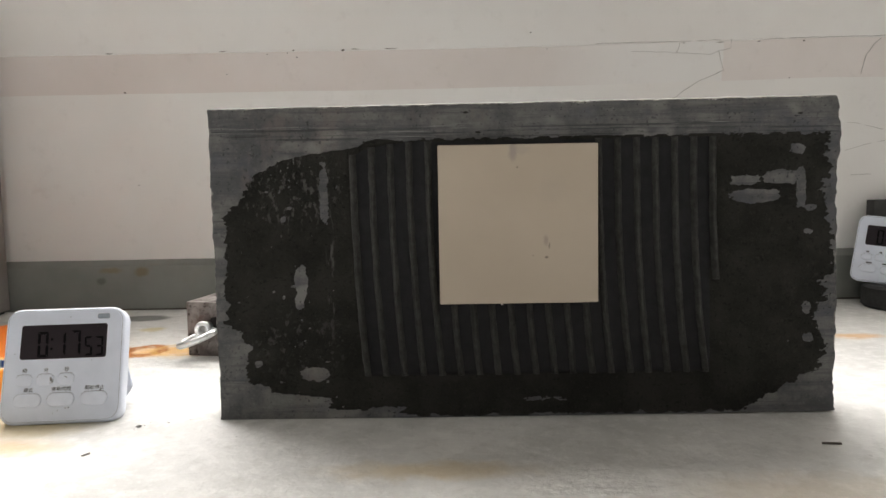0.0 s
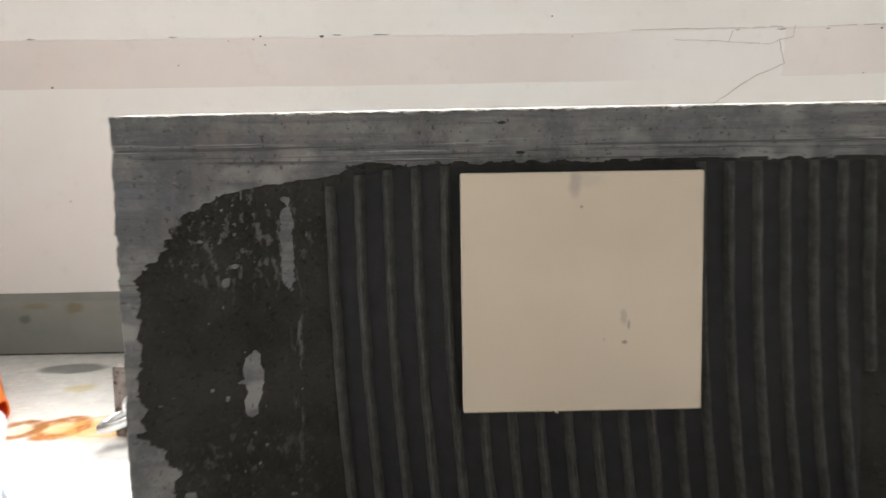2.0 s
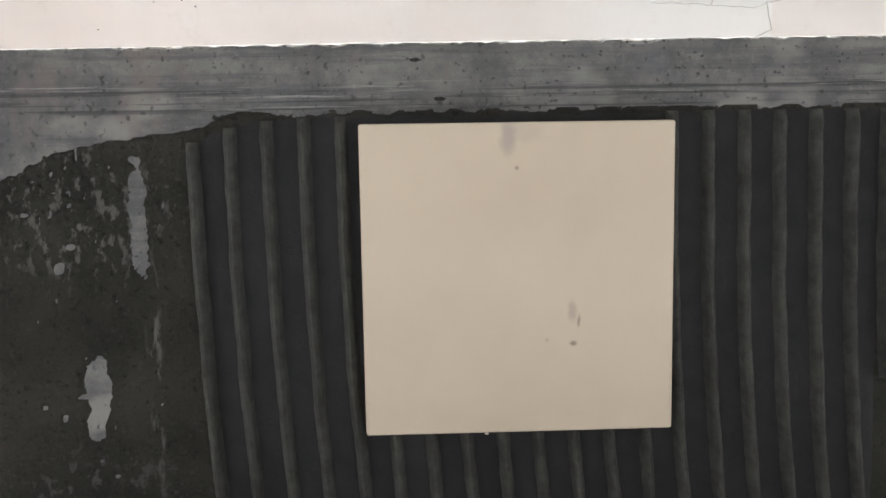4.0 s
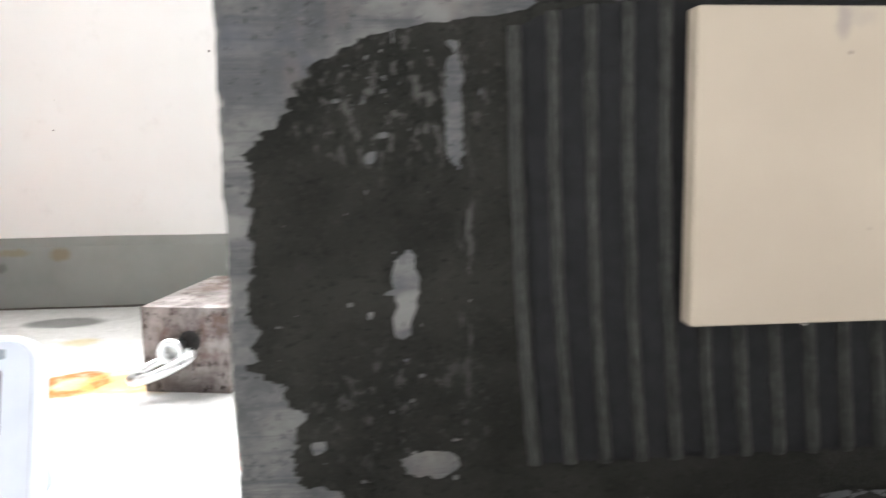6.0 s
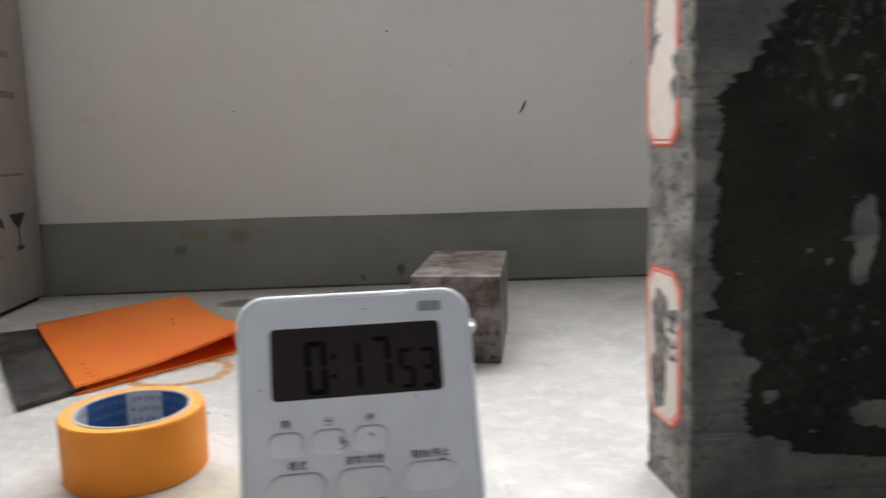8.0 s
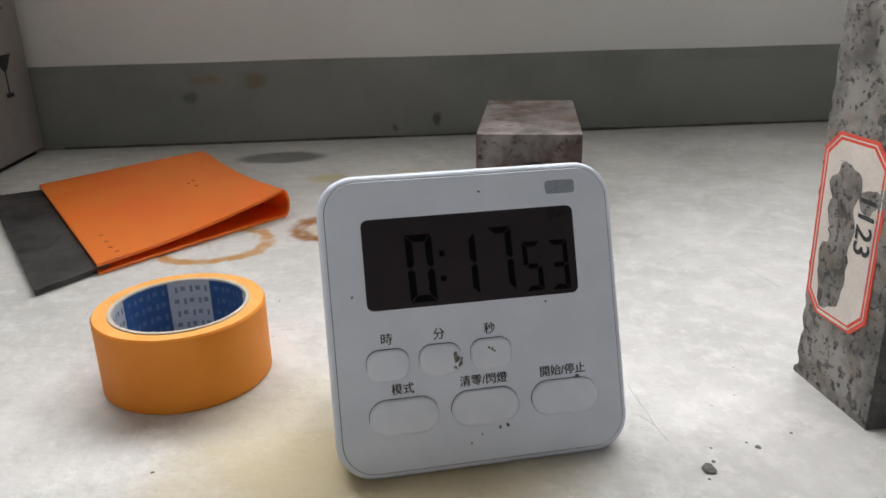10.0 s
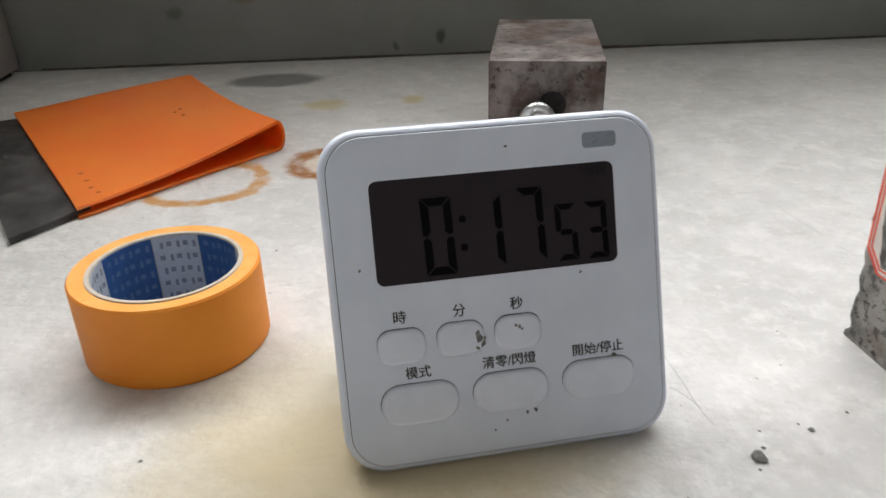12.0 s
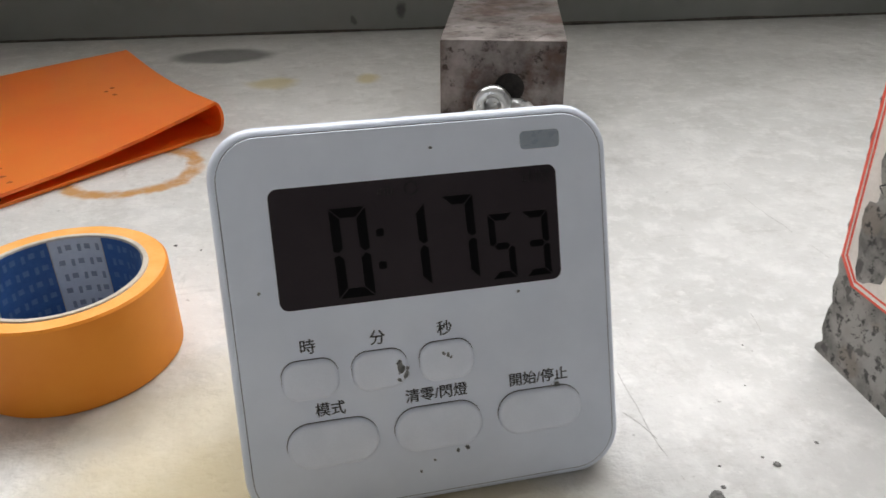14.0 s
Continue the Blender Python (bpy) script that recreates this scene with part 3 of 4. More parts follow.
# ---- mortar board with the tile ----
LX, RX, TOP, DEEP = 0.0002, 0.4038, 0.2035, 0.0340


def end_face(y, z):
    """How far the slab's uneven left end stands in or out at y, z."""
    k = min(max(y / DEEP, 0), 1)
    return -(1 - k) * 0.0010 * z / TOP - k * (0.0020 + 0.0025 * z / TOP)


board = thing("concrete_slab", "grey concrete slab on edge, smeared with dark combed tile mortar", "concrete slab")


def ticks(lo, hi, fine, coarse, rim):
    """Places from lo to hi, close together near both ends."""
    n, m = int(rim / fine), max(1, int((hi - lo - 2 * rim) / coarse))
    return [lo + fine * k for k in range(n)] + [lo + rim + (hi - lo - 2 * rim) * k / m for k in range(m + 1)] + [hi - fine * k for k in range(n - 1, -1, -1)]


def worn(q):
    """A point of the slab's skin after rounding, chipping and leaning."""
    gaps = (min(q.x - LX, RX - q.x), min(q.y, DEEP - q.y), min(q.z, TOP - q.z))
    edge = sorted(gaps)[1]
    left = q.x - LX < 0.006
    chip = math.exp(-edge / 0.0015) * (0.0004 + (0.0040 if left else 0.0026) * max(0, noise.noise(q * 150) - 0.12) + 0.0016 * max(0, noise.noise(q * 390) - 0.05))
    out = q.copy()
    if q.z > 0.002:
        for i, (lo, hi) in enumerate(((LX, RX), (0, DEEP), (0, TOP))):
            if gaps[i] < 0.004:
                out[i] += (chip if q[i] - lo < hi - q[i] else -chip) * (1 - gaps[i] / 0.004)
    if gaps[0] < 0.004 and q.z > 0.01:
        out.x += (0.0012 if not left else 0.0006) * noise.noise(Vector((5 if left else 1, 0, q.z * 24))) + 0.0006 * noise.noise(q * 120)
    out.x += end_face(q.y, q.z) * max(0, 1 - (q.x - LX) / 0.05) - 0.0024 * (q.z / TOP) ** 2 * max(0, 1 - (RX - q.x) / 0.1) + 0.0020 * max(0, (q.x - 0.3) / 0.1) * math.exp(-((q.z - 0.178) / 0.02) ** 2)
    out.z += 0.0017 * q.x / RX * q.z / TOP + 0.0030 * q.y / DEEP * max(0, 1 - (TOP - q.z) / 0.05) + 0.0012 * max(0, q.x / RX) * max(0, 1 - q.z / 0.05)
    return out


bm = bmesh.new()
tx, ty, tz = ticks(LX, RX, 0.0009, 0.0017, 0.008), ticks(0, DEEP, 0.0009, 0.0024, 0.0045), ticks(0, TOP, 0.0008, 0.0022, 0.008)
for us, vs, skin, place in ((tx, tz, 0, lambda a, b: (a, 0, b)), (tx, tz, 0, lambda a, b: (a, DEEP, b)), (ty, tz, 1, lambda a, b: (LX, a, b)), (ty, tz, 1, lambda a, b: (RX, a, b)), (tx, ty, 1, lambda a, b: (a, b, TOP)), (tx, ty, 0, lambda a, b: (a, b, 0))):
    grid = [[bm.verts.new(worn(Vector(place(a, b)))) for a in us] for b in vs]
    for r0, r1 in zip(grid, grid[1:]):
        for i in range(len(us) - 1):
            bm.faces.new((r0[i], r0[i + 1], r1[i + 1], r1[i])).material_index = skin
bmesh.ops.remove_doubles(bm, verts=bm.verts, dist=1e-6)
part("body", bm, [CONCRETE, CONCRETE_CUT], board)

# the smeared mortar: a film whose thickness falls below the face where the concrete is bare
LEFT_Z, LEFT_X = (0, 3, 7, 14, 16.5, 18, 22, 23, 33, 47, 49, 54, 59, 64, 81, 109, 135, 141, 150, 159, 162, 165, 170, 173, 176, 178, 182), (130, 122, 75, 74, 50, 36, 34, 25, 18, 20, 22, 14.5, 13, 8, 7, 8, 8, 14, 21, 28, 29, 39, 47, 62, 86, 97, 105)
RIGHT_Z, RIGHT_X = (0, 2, 16, 27, 41, 50, 58, 66, 78, 88, 93, 105, 116, 126, 134, 151, 161, 175, 182), (330, 341, 365, 387, 397, 396, 391, 388, 398, 394, 401, 400, 400, 394, 393, 393, 397, 396, 394)
BARE = ((73.2, 148, 3.3, 19.5), (56.5, 91.5, 4.6, 9.5), (58.5, 98, 2.2, 5.5), (55.6, 80, 3.2, 7.6), (63.5, 30, 10, 4.6), (27, 37, 2.6, 3.2), (13, 56, 3.5, 2.6), (343, 152.6, 10, 3.6), (367, 154, 13, 4.4), (350, 142, 18, 4.4), (379, 148, 3.4, 13), (376, 172, 5, 3.5), (386, 134, 4, 2.6), (384, 119, 3, 2), (385, 50, 4, 3), (384, 70, 3, 4.5), (372, 48, 2, 1.6), (110, 6, 16, 2.2), (215, 12, 14, 1.6), (46, 132, 2.0, 2.4), (50.5, 139, 1.6, 1.4), (36, 150, 1.6, 1.4), (57, 66, 0.9, 0.8), (62, 61, 1.3, 0.8))


def film(x, z):
    """Thickness of the smear in mm at x, z in mm."""
    p = Vector((x, z, 0))
    wob = 0.85 * (3.5 * noise.noise(p * 0.085) + 4.2 * noise.noise(Vector((x * 0.16, z * 0.30, 7))) + 2.6 * noise.noise(Vector((x * 0.45, z * 0.8, 3))) + 1.2 * noise.noise(p * 1.5))
    if x > 330 or z < 60:
        wob *= 1.5
    wx, wz = (1.8 * noise.noise(p * 0.2 + Vector((k, 4, 0))) + 0.9 * noise.noise(p * 0.6 + Vector((k, 4, 0))) for k in (11, 29))
    d = min(x - np.interp(z, LEFT_Z, LEFT_X), np.interp(z, RIGHT_Z, RIGHT_X) - x, (181.8 - z) * 1.6) + wob
    if x < 90 or x > 330 or z < 20:
        d = min(d, (z - 2) * 1.4 + wob * 0.6)
    for cx, cz, rx, rz in BARE:
        if abs(x - cx) < rx * 3 and abs(z - cz) < rz * 3:
            k = (abs((x - cx + 0.7 * wx) / rx) ** 3 + abs((z - cz + 0.7 * wz) / rz) ** 3) ** (1 / 3)
            d = min(d, (k - 1) * min(rx, rz) + 0.16 * wob)
    if x < 84:
        up = max(0, min(1, (z - 118) / 30)) * max(0, 1 - abs(x - 48) / 34)
        d = min(d, 1.6 - 5.4 * up * max(0, noise.noise(Vector((x * 0.62, z * 0.50, 1))) - 0.06 + 0.4 * noise.noise(Vector((x * 1.2, z * 1.1, 5)))))
        d = min(d, 2.6 - 5.0 * max(0, noise.noise(p * 0.30 + Vector((9, 0, 0))) - 0.40) / 0.4)
    return max(-0.6, min(0.45, d * 0.3)) + 0.07 * noise.noise(p * 0.35) + 0.09 * noise.noise(p * 0.9)


bm = bmesh.new()
nx, nz = 420, 200
rows = []
for j in range(nz + 1):
    z = 1.0 + 181.5 * j / nz
    rows.append([])
    for i in range(nx + 1):
        x = 4 + (401 - 4) * i / nx
        rows[-1].append(bm.verts.new((x * 0.001, -0.001 * film(x, z) - 0.0001, z * 0.001)))
for a, b in zip(rows, rows[1:]):
    for i in range(nx):
        quad = (a[i], a[i + 1], b[i + 1], b[i])
        if max(-v.co.y for v in quad) > -0.0003:
            bm.faces.new(quad)
bmesh.ops.delete(bm, geom=[v for v in bm.verts if not v.link_faces], context="VERTS")
part("mortar_film", bm, MORTAR, board, "thin dark smeared mortar with bare patches")

# the combed field: a wet bed, darkened for shade, and its upright ridges
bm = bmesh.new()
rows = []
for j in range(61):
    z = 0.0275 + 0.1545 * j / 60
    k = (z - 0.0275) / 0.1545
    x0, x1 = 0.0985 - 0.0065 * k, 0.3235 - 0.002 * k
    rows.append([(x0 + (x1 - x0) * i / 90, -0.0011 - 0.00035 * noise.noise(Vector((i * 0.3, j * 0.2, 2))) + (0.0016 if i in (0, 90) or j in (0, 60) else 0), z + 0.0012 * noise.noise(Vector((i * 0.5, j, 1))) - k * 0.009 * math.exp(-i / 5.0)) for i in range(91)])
part("mortar_bed", loft(rows, cap=False, closed=False), BED_SHADED, board, "wet mortar bed, blackened for the shade between the combed ridges")
for k in range(20):
    low_x, high_x = 0.0990 + 0.01222 * k, 0.0925 + 0.01207 * k
    z0, z1 = 0.0285 + 0.0016 * noise.noise(Vector((k, 0, 4))), 0.1808 + 0.0012 * noise.noise(Vector((k, 3, 4)))
    z1 -= 0.008 * math.exp(-k / 1.2)
    if k == 19:
        z0 = 0.089
    if high_x > 0.147 and low_x < 0.2475:
        z1 = 0.0795
    rings = []
    steps = int((z1 - z0) / 0.0016)
    for j in range(steps + 1):
        z = z0 + (z1 - z0) * j / steps
        g = (z - 0.0285) / 0.1523
        x = high_x + (low_x - high_x) * (1 - g) ** 2.2 + 0.0004 * noise.noise(Vector((k * 3.1, z * 50, 0))) + 0.00010 * noise.noise(Vector((k * 5, z * 420, 0)))
        end = min(1, j / 2.5, (steps - j) / 2.5)
        tall = 0.0043 * (0.25 + 0.75 * math.sqrt(max(end, 0))) * (1 + 0.10 * noise.noise(Vector((k, z * 160, 8))))
        half = 0.0020 * (1 + 0.12 * noise.noise(Vector((k * 2, z * 130, 5))))
        rings.append([(x + half * a + 0.00018 * noise.noise(Vector((z * 700, a * 3, k))), -0.0006 - tall * b, z) for a, b in ((-1.2, 0), (-0.98, 0.30), (-0.78, 0.62), (-0.46, 0.91), (0, 1.03), (0.46, 0.91), (0.78, 0.62), (0.98, 0.30), (1.2, 0))])
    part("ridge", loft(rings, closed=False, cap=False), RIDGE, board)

tile = part("ceramic_tile", plate(0.1003, 0.1003, 0.0010, -0.0036, -0.0112, 0.0007, 0.1972, 0.1272, 4), TILE)
tagged(tile, "square beige ceramic tile with smudges, stuck in the mortar", "tile")
bm = plate(0.0012, 0.0005, 0.0002, -0.0060, -0.0085, 0.0001, 0.1865, 0.0763, 2)
tagged(part("mortar_crumb", bm, LABEL_PAPER), "tiny pale crumb below the beige tile", "crumb")


# paper labels on the end of the slab
def side_label(y0, y1, z0, z1, cut, name_label, torn, number):
    lab = thing("paper_label", name_label, "label", group="labels on the slab")

    def outline(inset, x):
        a, b, c, d = y0 + inset, y1 - inset, z0 + inset, z1 - inset
        k = cut - inset * 0.4
        pts = [(a + k, c), (b - k, c), (b, c + k), (b, d - k), (b - k, d), (a + k, d), (a, d - k), (a, c + k)]
        return [(x, y, z) for y, z in pts]

    x = 0.0001
    part("border", loft([outline(0, x + 0.002), outline(0, x - 0.0004)], cap=True), LABEL_RED, lab, "red printed border", smooth=False)
    part("paper", loft([outline(0.0022, x), outline(0.0022, x - 0.0005)], cap=True), LABEL_PAPER, lab, "worn white paper field", smooth=False)
    mid = [(px, y, z) for px, y, z in outline(0.0012, x - 0.00042)]
    part("inner_line", strip(mid + mid[:1], 0.0004, (-1, 0, 0), lift=0.00012), LABEL_PAPER, lab, smooth=False)
    # where the paper is scraped away the concrete shows
    cy, cz, ry, rz = torn
    for n, (dy, dz, ay, az) in enumerate(((0, 0.25, 0.8, 0.55), (0.15, -0.45, 1.0, 0.5), (-0.1, 0.8, 0.9, 0.35))):
        ring = []
        for j in range(26):
            a = math.tau * j / 26
            r = 1 + 0.45 * noise.noise(Vector((math.cos(a) * 1.6, math.sin(a) * 1.6, n + z0 * 90)))
            ring.append((cy + ry * (dy + ay * r * math.cos(a)), cz + rz * (dz + az * r * math.sin(a))))
        flat = [(min(max(y, y0 + 0.0026), y1 - 0.0026), min(max(z, z0 + 0.0026), z1 - 0.001)) for y, z in ring]
        part("torn_patch", loft([[(x - 0.0003, y, z) for y, z in flat], [(x - 0.00060 - 0.00005 * n, y, z) for y, z in flat]]), CONCRETE_CUT, lab, "scraped bare concrete", smooth=False)
    part("inner_line", strip([(x - 0.00042, y0 + cut + 0.001, z0 + 0.0011), (x - 0.00042, y1 - cut - 0.001, z0 + 0.0011)], 0.0009, (-1, 0, 0), lift=0.00012), LABEL_PAPER, lab, smooth=False)
    if number:
        bm = text_mesh(number, 0.0088)
        # turned on its side: it reads from top to bottom
        bmesh.ops.transform(bm, matrix=Matrix.Translation((x - 0.00066, y0 + 0.0062, z1 - 0.0225)) @ pose(0, 0, 0, 0, 0, -90) @ pose(0, 0, 0, 0, 90, 0), verts=bm.verts)
        part("writing", bm, INK, lab, "handwritten number in black pen", smooth=False)
    for n in range(5):
        yy, zz = y1 - 0.0085 - 0.0012 * (n % 2), z1 - 0.013 - 0.0034 * n
        pts = jagged([(x - 0.00052, yy, zz), (x - 0.00052, yy + 0.0022, zz - 0.0012), (x - 0.00052, yy + 0.0008, zz - 0.0024)], 0.0006, 0.0005, n * 3.0)
        part("pen_stroke", strip(pts, 0.0004, (-1, 0, 0), lift=0.0001), INK, lab, smooth=False)
    for ob in lab.children:
        for v in ob.data.vertices:
            v.co.x += end_face(v.co.y, v.co.z) + LX
    return lab


side_label(0.0062, 0.0325, 0.0232, 0.0775, 0.0055, "red-bordered paper label with a handwritten number, half scraped off", (0.0215, 0.047, 0.0065, 0.020), "1123")
side_label(0.0090, 0.0325, 0.1190, 0.1850, 0.0050, "red-bordered paper label with worn writing on the slab's end", (0.0290, 0.165, 0.0045, 0.018), "")


# ---- kitchen timer ----
def segments(bm, digit, x, top, w, h, t, y, slant=0.03):
    """Adds the bars of one seven-bar figure; x, top: its upper left corner."""
    on = {"0": "abcdef", "1": "bc", "2": "abged", "3": "abgcd", "4": "fgbc", "5": "afgcd", "7": "abc", "8": "abcdefg"}[digit]
    g, m = 0.09 * t, h / 2
    bars = {
        "a": [(g, 0), (w - g, 0), (w - t - g, -t), (t + g, -t)],
        "d": [(g, -h), (t + g, -h + t), (w - t - g, -h + t), (w - g, -h)],
        "f": [(0, -g), (t, -t - g), (t, -m + t / 2 + g), (t * 0.5, -m + g), (0, -m + t / 4 + g)],
        "b": [(w, -g), (w - t, -t - g), (w - t, -m + t / 2 + g), (w - t * 0.5, -m + g), (w, -m + t / 4 + g)],
        "e": [(0, -h + g), (t, -h + t + g), (t, -m - t / 2 - g), (t * 0.5, -m - g), (0, -m - t / 4 - g)],
        "c": [(w, -h + g), (w - t, -h + t + g), (w - t, -m - t / 2 - g), (w - t * 0.5, -m - g), (w, -m - t / 4 - g)],
        "g": [(t * 0.7, -m), (t * 1.1, -m + t / 2), (w - t * 1.1, -m + t / 2), (w - t * 0.7, -m), (w - t * 1.1, -m - t / 2), (t * 1.1, -m - t / 2)],
    }
    for k in on:
        pts = [(x + px - slant * pz, top + pz) for px, pz in bars[k]]
        loft([[(px, y + 0.00006, pz) for px, pz in pts], [(px, y, pz) for px, pz in pts]], bm=bm)


def kitchen_timer(label, at, minutes, seconds, worn, far=False):
    mm = 0.001
    t = thing("kitchen_timer", label, "timer", at)
    cz = -15.6 * mm
    # body: rounded shell
    rings = []
    for y, inset in ((15.0, 4.0), (14.4, 1.8), (12.5, 0.4), (10.5, 0.0), (2.2, 0.0), (1.0, 0.25), (0.3, 0.75), (0.0, 1.5)):
        rings.append([(px + 0.35 * mm, y * mm, cz + pz) for px, pz in rrect(77.3 * mm - 2 * inset * mm, 76.9 * mm - 2 * inset * mm, (9.4 - inset * 0.8) * mm, 10)])
    shell = part("shell", loft(rings), PLASTIC, t, "white plastic shell with rounded corners")
    part("seam", plate(74.1 * mm, 73.8 * mm, 8.3 * mm, 0.2 * mm, -0.03 * mm, 0, 0.35 * mm, cz, 10), SEAM_AND_SHADE, shell, "dark joint round the front", smooth=False)
    face = part("faceplate", plate(73.75 * mm, 73.45 * mm, 8.1 * mm, 0.2 * mm, -0.35 * mm, 0.25 * mm, 0.35 * mm, cz, 10), PLASTIC, t, "flat white front panel")
    # display
    part("display_rim", ring_plate(55.6 * mm, 23.0 * mm, 1.8 * mm, 0.45 * mm, -0.30 * mm, -0.48 * mm), PLASTIC, t, "slight white rim")
    lcd = part("display", plate(55.7 * mm, 23.1 * mm, 1.8 * mm, 0.0, -0.42 * mm, 0, 0, 0, 8), LCD, t, "dark brown-grey liquid crystal display", smooth=False)
    y = -0.50 * mm
    for d, x, top, w, h, th in ((minutes[0], -17.1, 6.9, 6.9, 17.2, 1.85), (minutes[1], -4.9, 6.4, 5.9, 16.0, 1.70), (minutes[2], 4.5, 7.2, 6.1, 16.6, 1.70), (seconds[0], 13.3, 2.8, 5.0, 12.9, 1.35), (seconds[1], 20.3, 2.7, 5.2, 13.0, 1.35)):
        bm = bmesh.new()
        segments(bm, d, x * mm, top * mm, w * mm, h * mm, th * mm, y)
        part("digit", bm, SEGMENT, lcd, smooth=False)
    for z in (1.6, -4.7):
        part("colon_dot", plate(1.5 * mm, 1.5 * mm, 0.3 * mm, y + 0.06 * mm, y, 0, -7.8 * mm, z * mm, 3), SEGMENT, lcd, smooth=False)
    if not far:
        part("symbol_text", shift(text_mesh("计时", 3.0 * mm), 23.4 * mm, y, 9.2 * mm), SEGMENT_PALE, lcd, "small faint lettering on the display", smooth=False)
        for k in range(3):
            pts = [(-1.1 * mm + 1.2 * mm * math.cos(a), y + 0.03 * mm, 9.4 * mm + 1.2 * mm * math.sin(a)) for a in (radians(120 * k + 8 + 12 * j) for j in range(9))]
            part("symbol_arc", strip(pts, 0.35 * mm, (0, -1, 0), lift=0.00005), SEGMENT_PALE, lcd, smooth=False)
        for dx in (-1.5, -0.9, -0.2, 0.5, 1.1):
            part("symbol_bar", plate(0.35 * mm, (1.4 if abs(dx) > 0.6 else 2.0) * mm, 0.1 * mm, y + 0.06 * mm, y, 0, (-5.8 + dx) * mm, 9.2 * mm, 2), SEGMENT_PALE, lcd, smooth=False)
    part("sensor_window", plate(8.0 * mm, 3.5 * mm, 0.9 * mm, -0.1 * mm, -0.43 * mm, 0.08 * mm, 24.9 * mm, 16.5 * mm, 5), SENSOR, t, "small grey-blue window")
    # buttons
    for x, z, w, h, word in ((-23.7, -25.3, 10.8, 7.8, "時"), (-10.3, -25.2, 10.8, 7.8, "分"), (3.0, -25.1, 10.8, 7.9, "秒"), (-20.6, -38.6, 17.8, 9.1, "模式"), (0.4, -38.5, 17.8, 9.1, "清零/閃燈"), (21.6, -38.3, 17.8, 9.0, "開始/停止")):
        r = 3.1 if w < 12 else h / 2 - 0.05
        b = part("button", plate(w * mm, h * mm, r * mm, -0.1 * mm, -1.25 * mm, 0.85 * mm, x * mm, z * mm, 8), BUTTON, t, "white push button")
        # shade in the gap, drawn as a dark line round the upper half only
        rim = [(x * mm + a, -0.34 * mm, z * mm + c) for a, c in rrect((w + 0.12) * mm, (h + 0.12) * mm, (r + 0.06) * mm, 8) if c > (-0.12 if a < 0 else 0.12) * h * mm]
        part("button_gap", strip(rim, [0.36 * mm * min(1, 0.15 + k / 6, 0.15 + (len(rim) - 1 - k) / 6) for k in range(len(rim))], (0, -1, 0), lift=0.00004), SEAM_AND_SHADE, b, "thin dark line for the shade in the gap above the button", smooth=False)
        small = word in "時分秒"
        if far:
            part("lettering_bar", plate(3.0 * mm * len(word), 1.6 * mm, 0.3 * mm, -0.3 * mm, -0.40 * mm, 0, x * mm, (z + (6.2 if small else 6.8)) * mm, 2), PRINT, face, smooth=False)
        else:
            part("lettering", shift(text_mesh(word, 3.15 * mm if small else 2.95 * mm), x * mm, -0.39 * mm, (z + (6.3 if small else 6.8)) * mm), PRINT, face, "black printed characters", smooth=False)
    # prop behind
    inv = at.inverted()
    a = Vector((0, 14.5 * mm, -6 * mm))
    foot = at @ Vector((0.0, 0.046, -0.035))
    foot.z = 0.0012 if not far else at.translation.z - 0.045
    d = inv @ foot
    n = (d - a).normalized()
    out = Vector((0, n.z, -n.y)) * 2.2 * mm
    rings = []
    for k in range(9):
        p = a.lerp(d, k / 8)
        half = (34 if k < 7 else 34 - 3.5 * (k - 6)) * mm
        rings.append([(-half, p.y, p.z), (half, p.y, p.z), (half, p.y - out.y, p.z - out.z), (-half, p.y - out.y, p.z - out.z)])
    part("prop", loft(rings), PLASTIC, t, "white hinged prop", smooth=False)
    if worn:
        for k, (x, z, sz, yy) in enumerate(((-6.5, -24.5, 0.75, -1.22), (-6.2, -25.6, 0.9, -1.2), (-5.7, -26.6, 0.95, -1.1), (-5.4, -25.6, 0.7, -1.0), (-6.8, -27.6, 0.45, -1.22), (2.4, -23.4, 0.4, -1.25), (3.2, -23.8, 0.45, -1.25), (3.8, -24.4, 0.3, -1.25), (25.2, -33.9, 1.0, -0.5), (24.0, -34.2, 0.7, -0.45), (26.2, -34.0, 0.5, -0.42), (5.8, -43.9, 0.5, -0.45), (3.9, -44.2, 0.4, -0.42), (-31.3, -7.5, 0.35, -0.36), (18.6, -11.7 - 1.4, 0.35, -0.36), (3.2, 16.6, 0.35, -0.36), (-1.0, -45.5, 0.3, -0.36), (-4.0, -47.5, 0.3, -0.36))):
            lump = rough_lump(sz * mm, k * 3.7, 0.25, 2)
            for v in lump.verts:
                v.co.x *= 1 + 0.8 * noise.noise(v.co * 900 + Vector((k, 0, 0)))
            bmesh.ops.transform(lump, matrix=pose(x * mm, (yy + 0.02) * mm, z * mm, 90, 30 * k, 0) @ Matrix.Diagonal((0.75, 1.1, 0.35, 1)), verts=lump.verts)
            part("grime_mark", lump, GRIME, face, "dark dried mortar mark")
    return t


u = Vector((0.9947, 0.1028, 0.0)).normalized()
down = Vector((0.0411, -0.3407, -0.9393))
down = (down - u * down.dot(u)).normalized()
into = down.cross(u) * -1
at = Matrix((u, into, -down)).transposed().to_4x4()
at.translation = (-0.1070, 0.0151, 0.0517)
kitchen_timer("white plastic kitchen timer with dark display, propped on the floor", at, "017", "53", True)

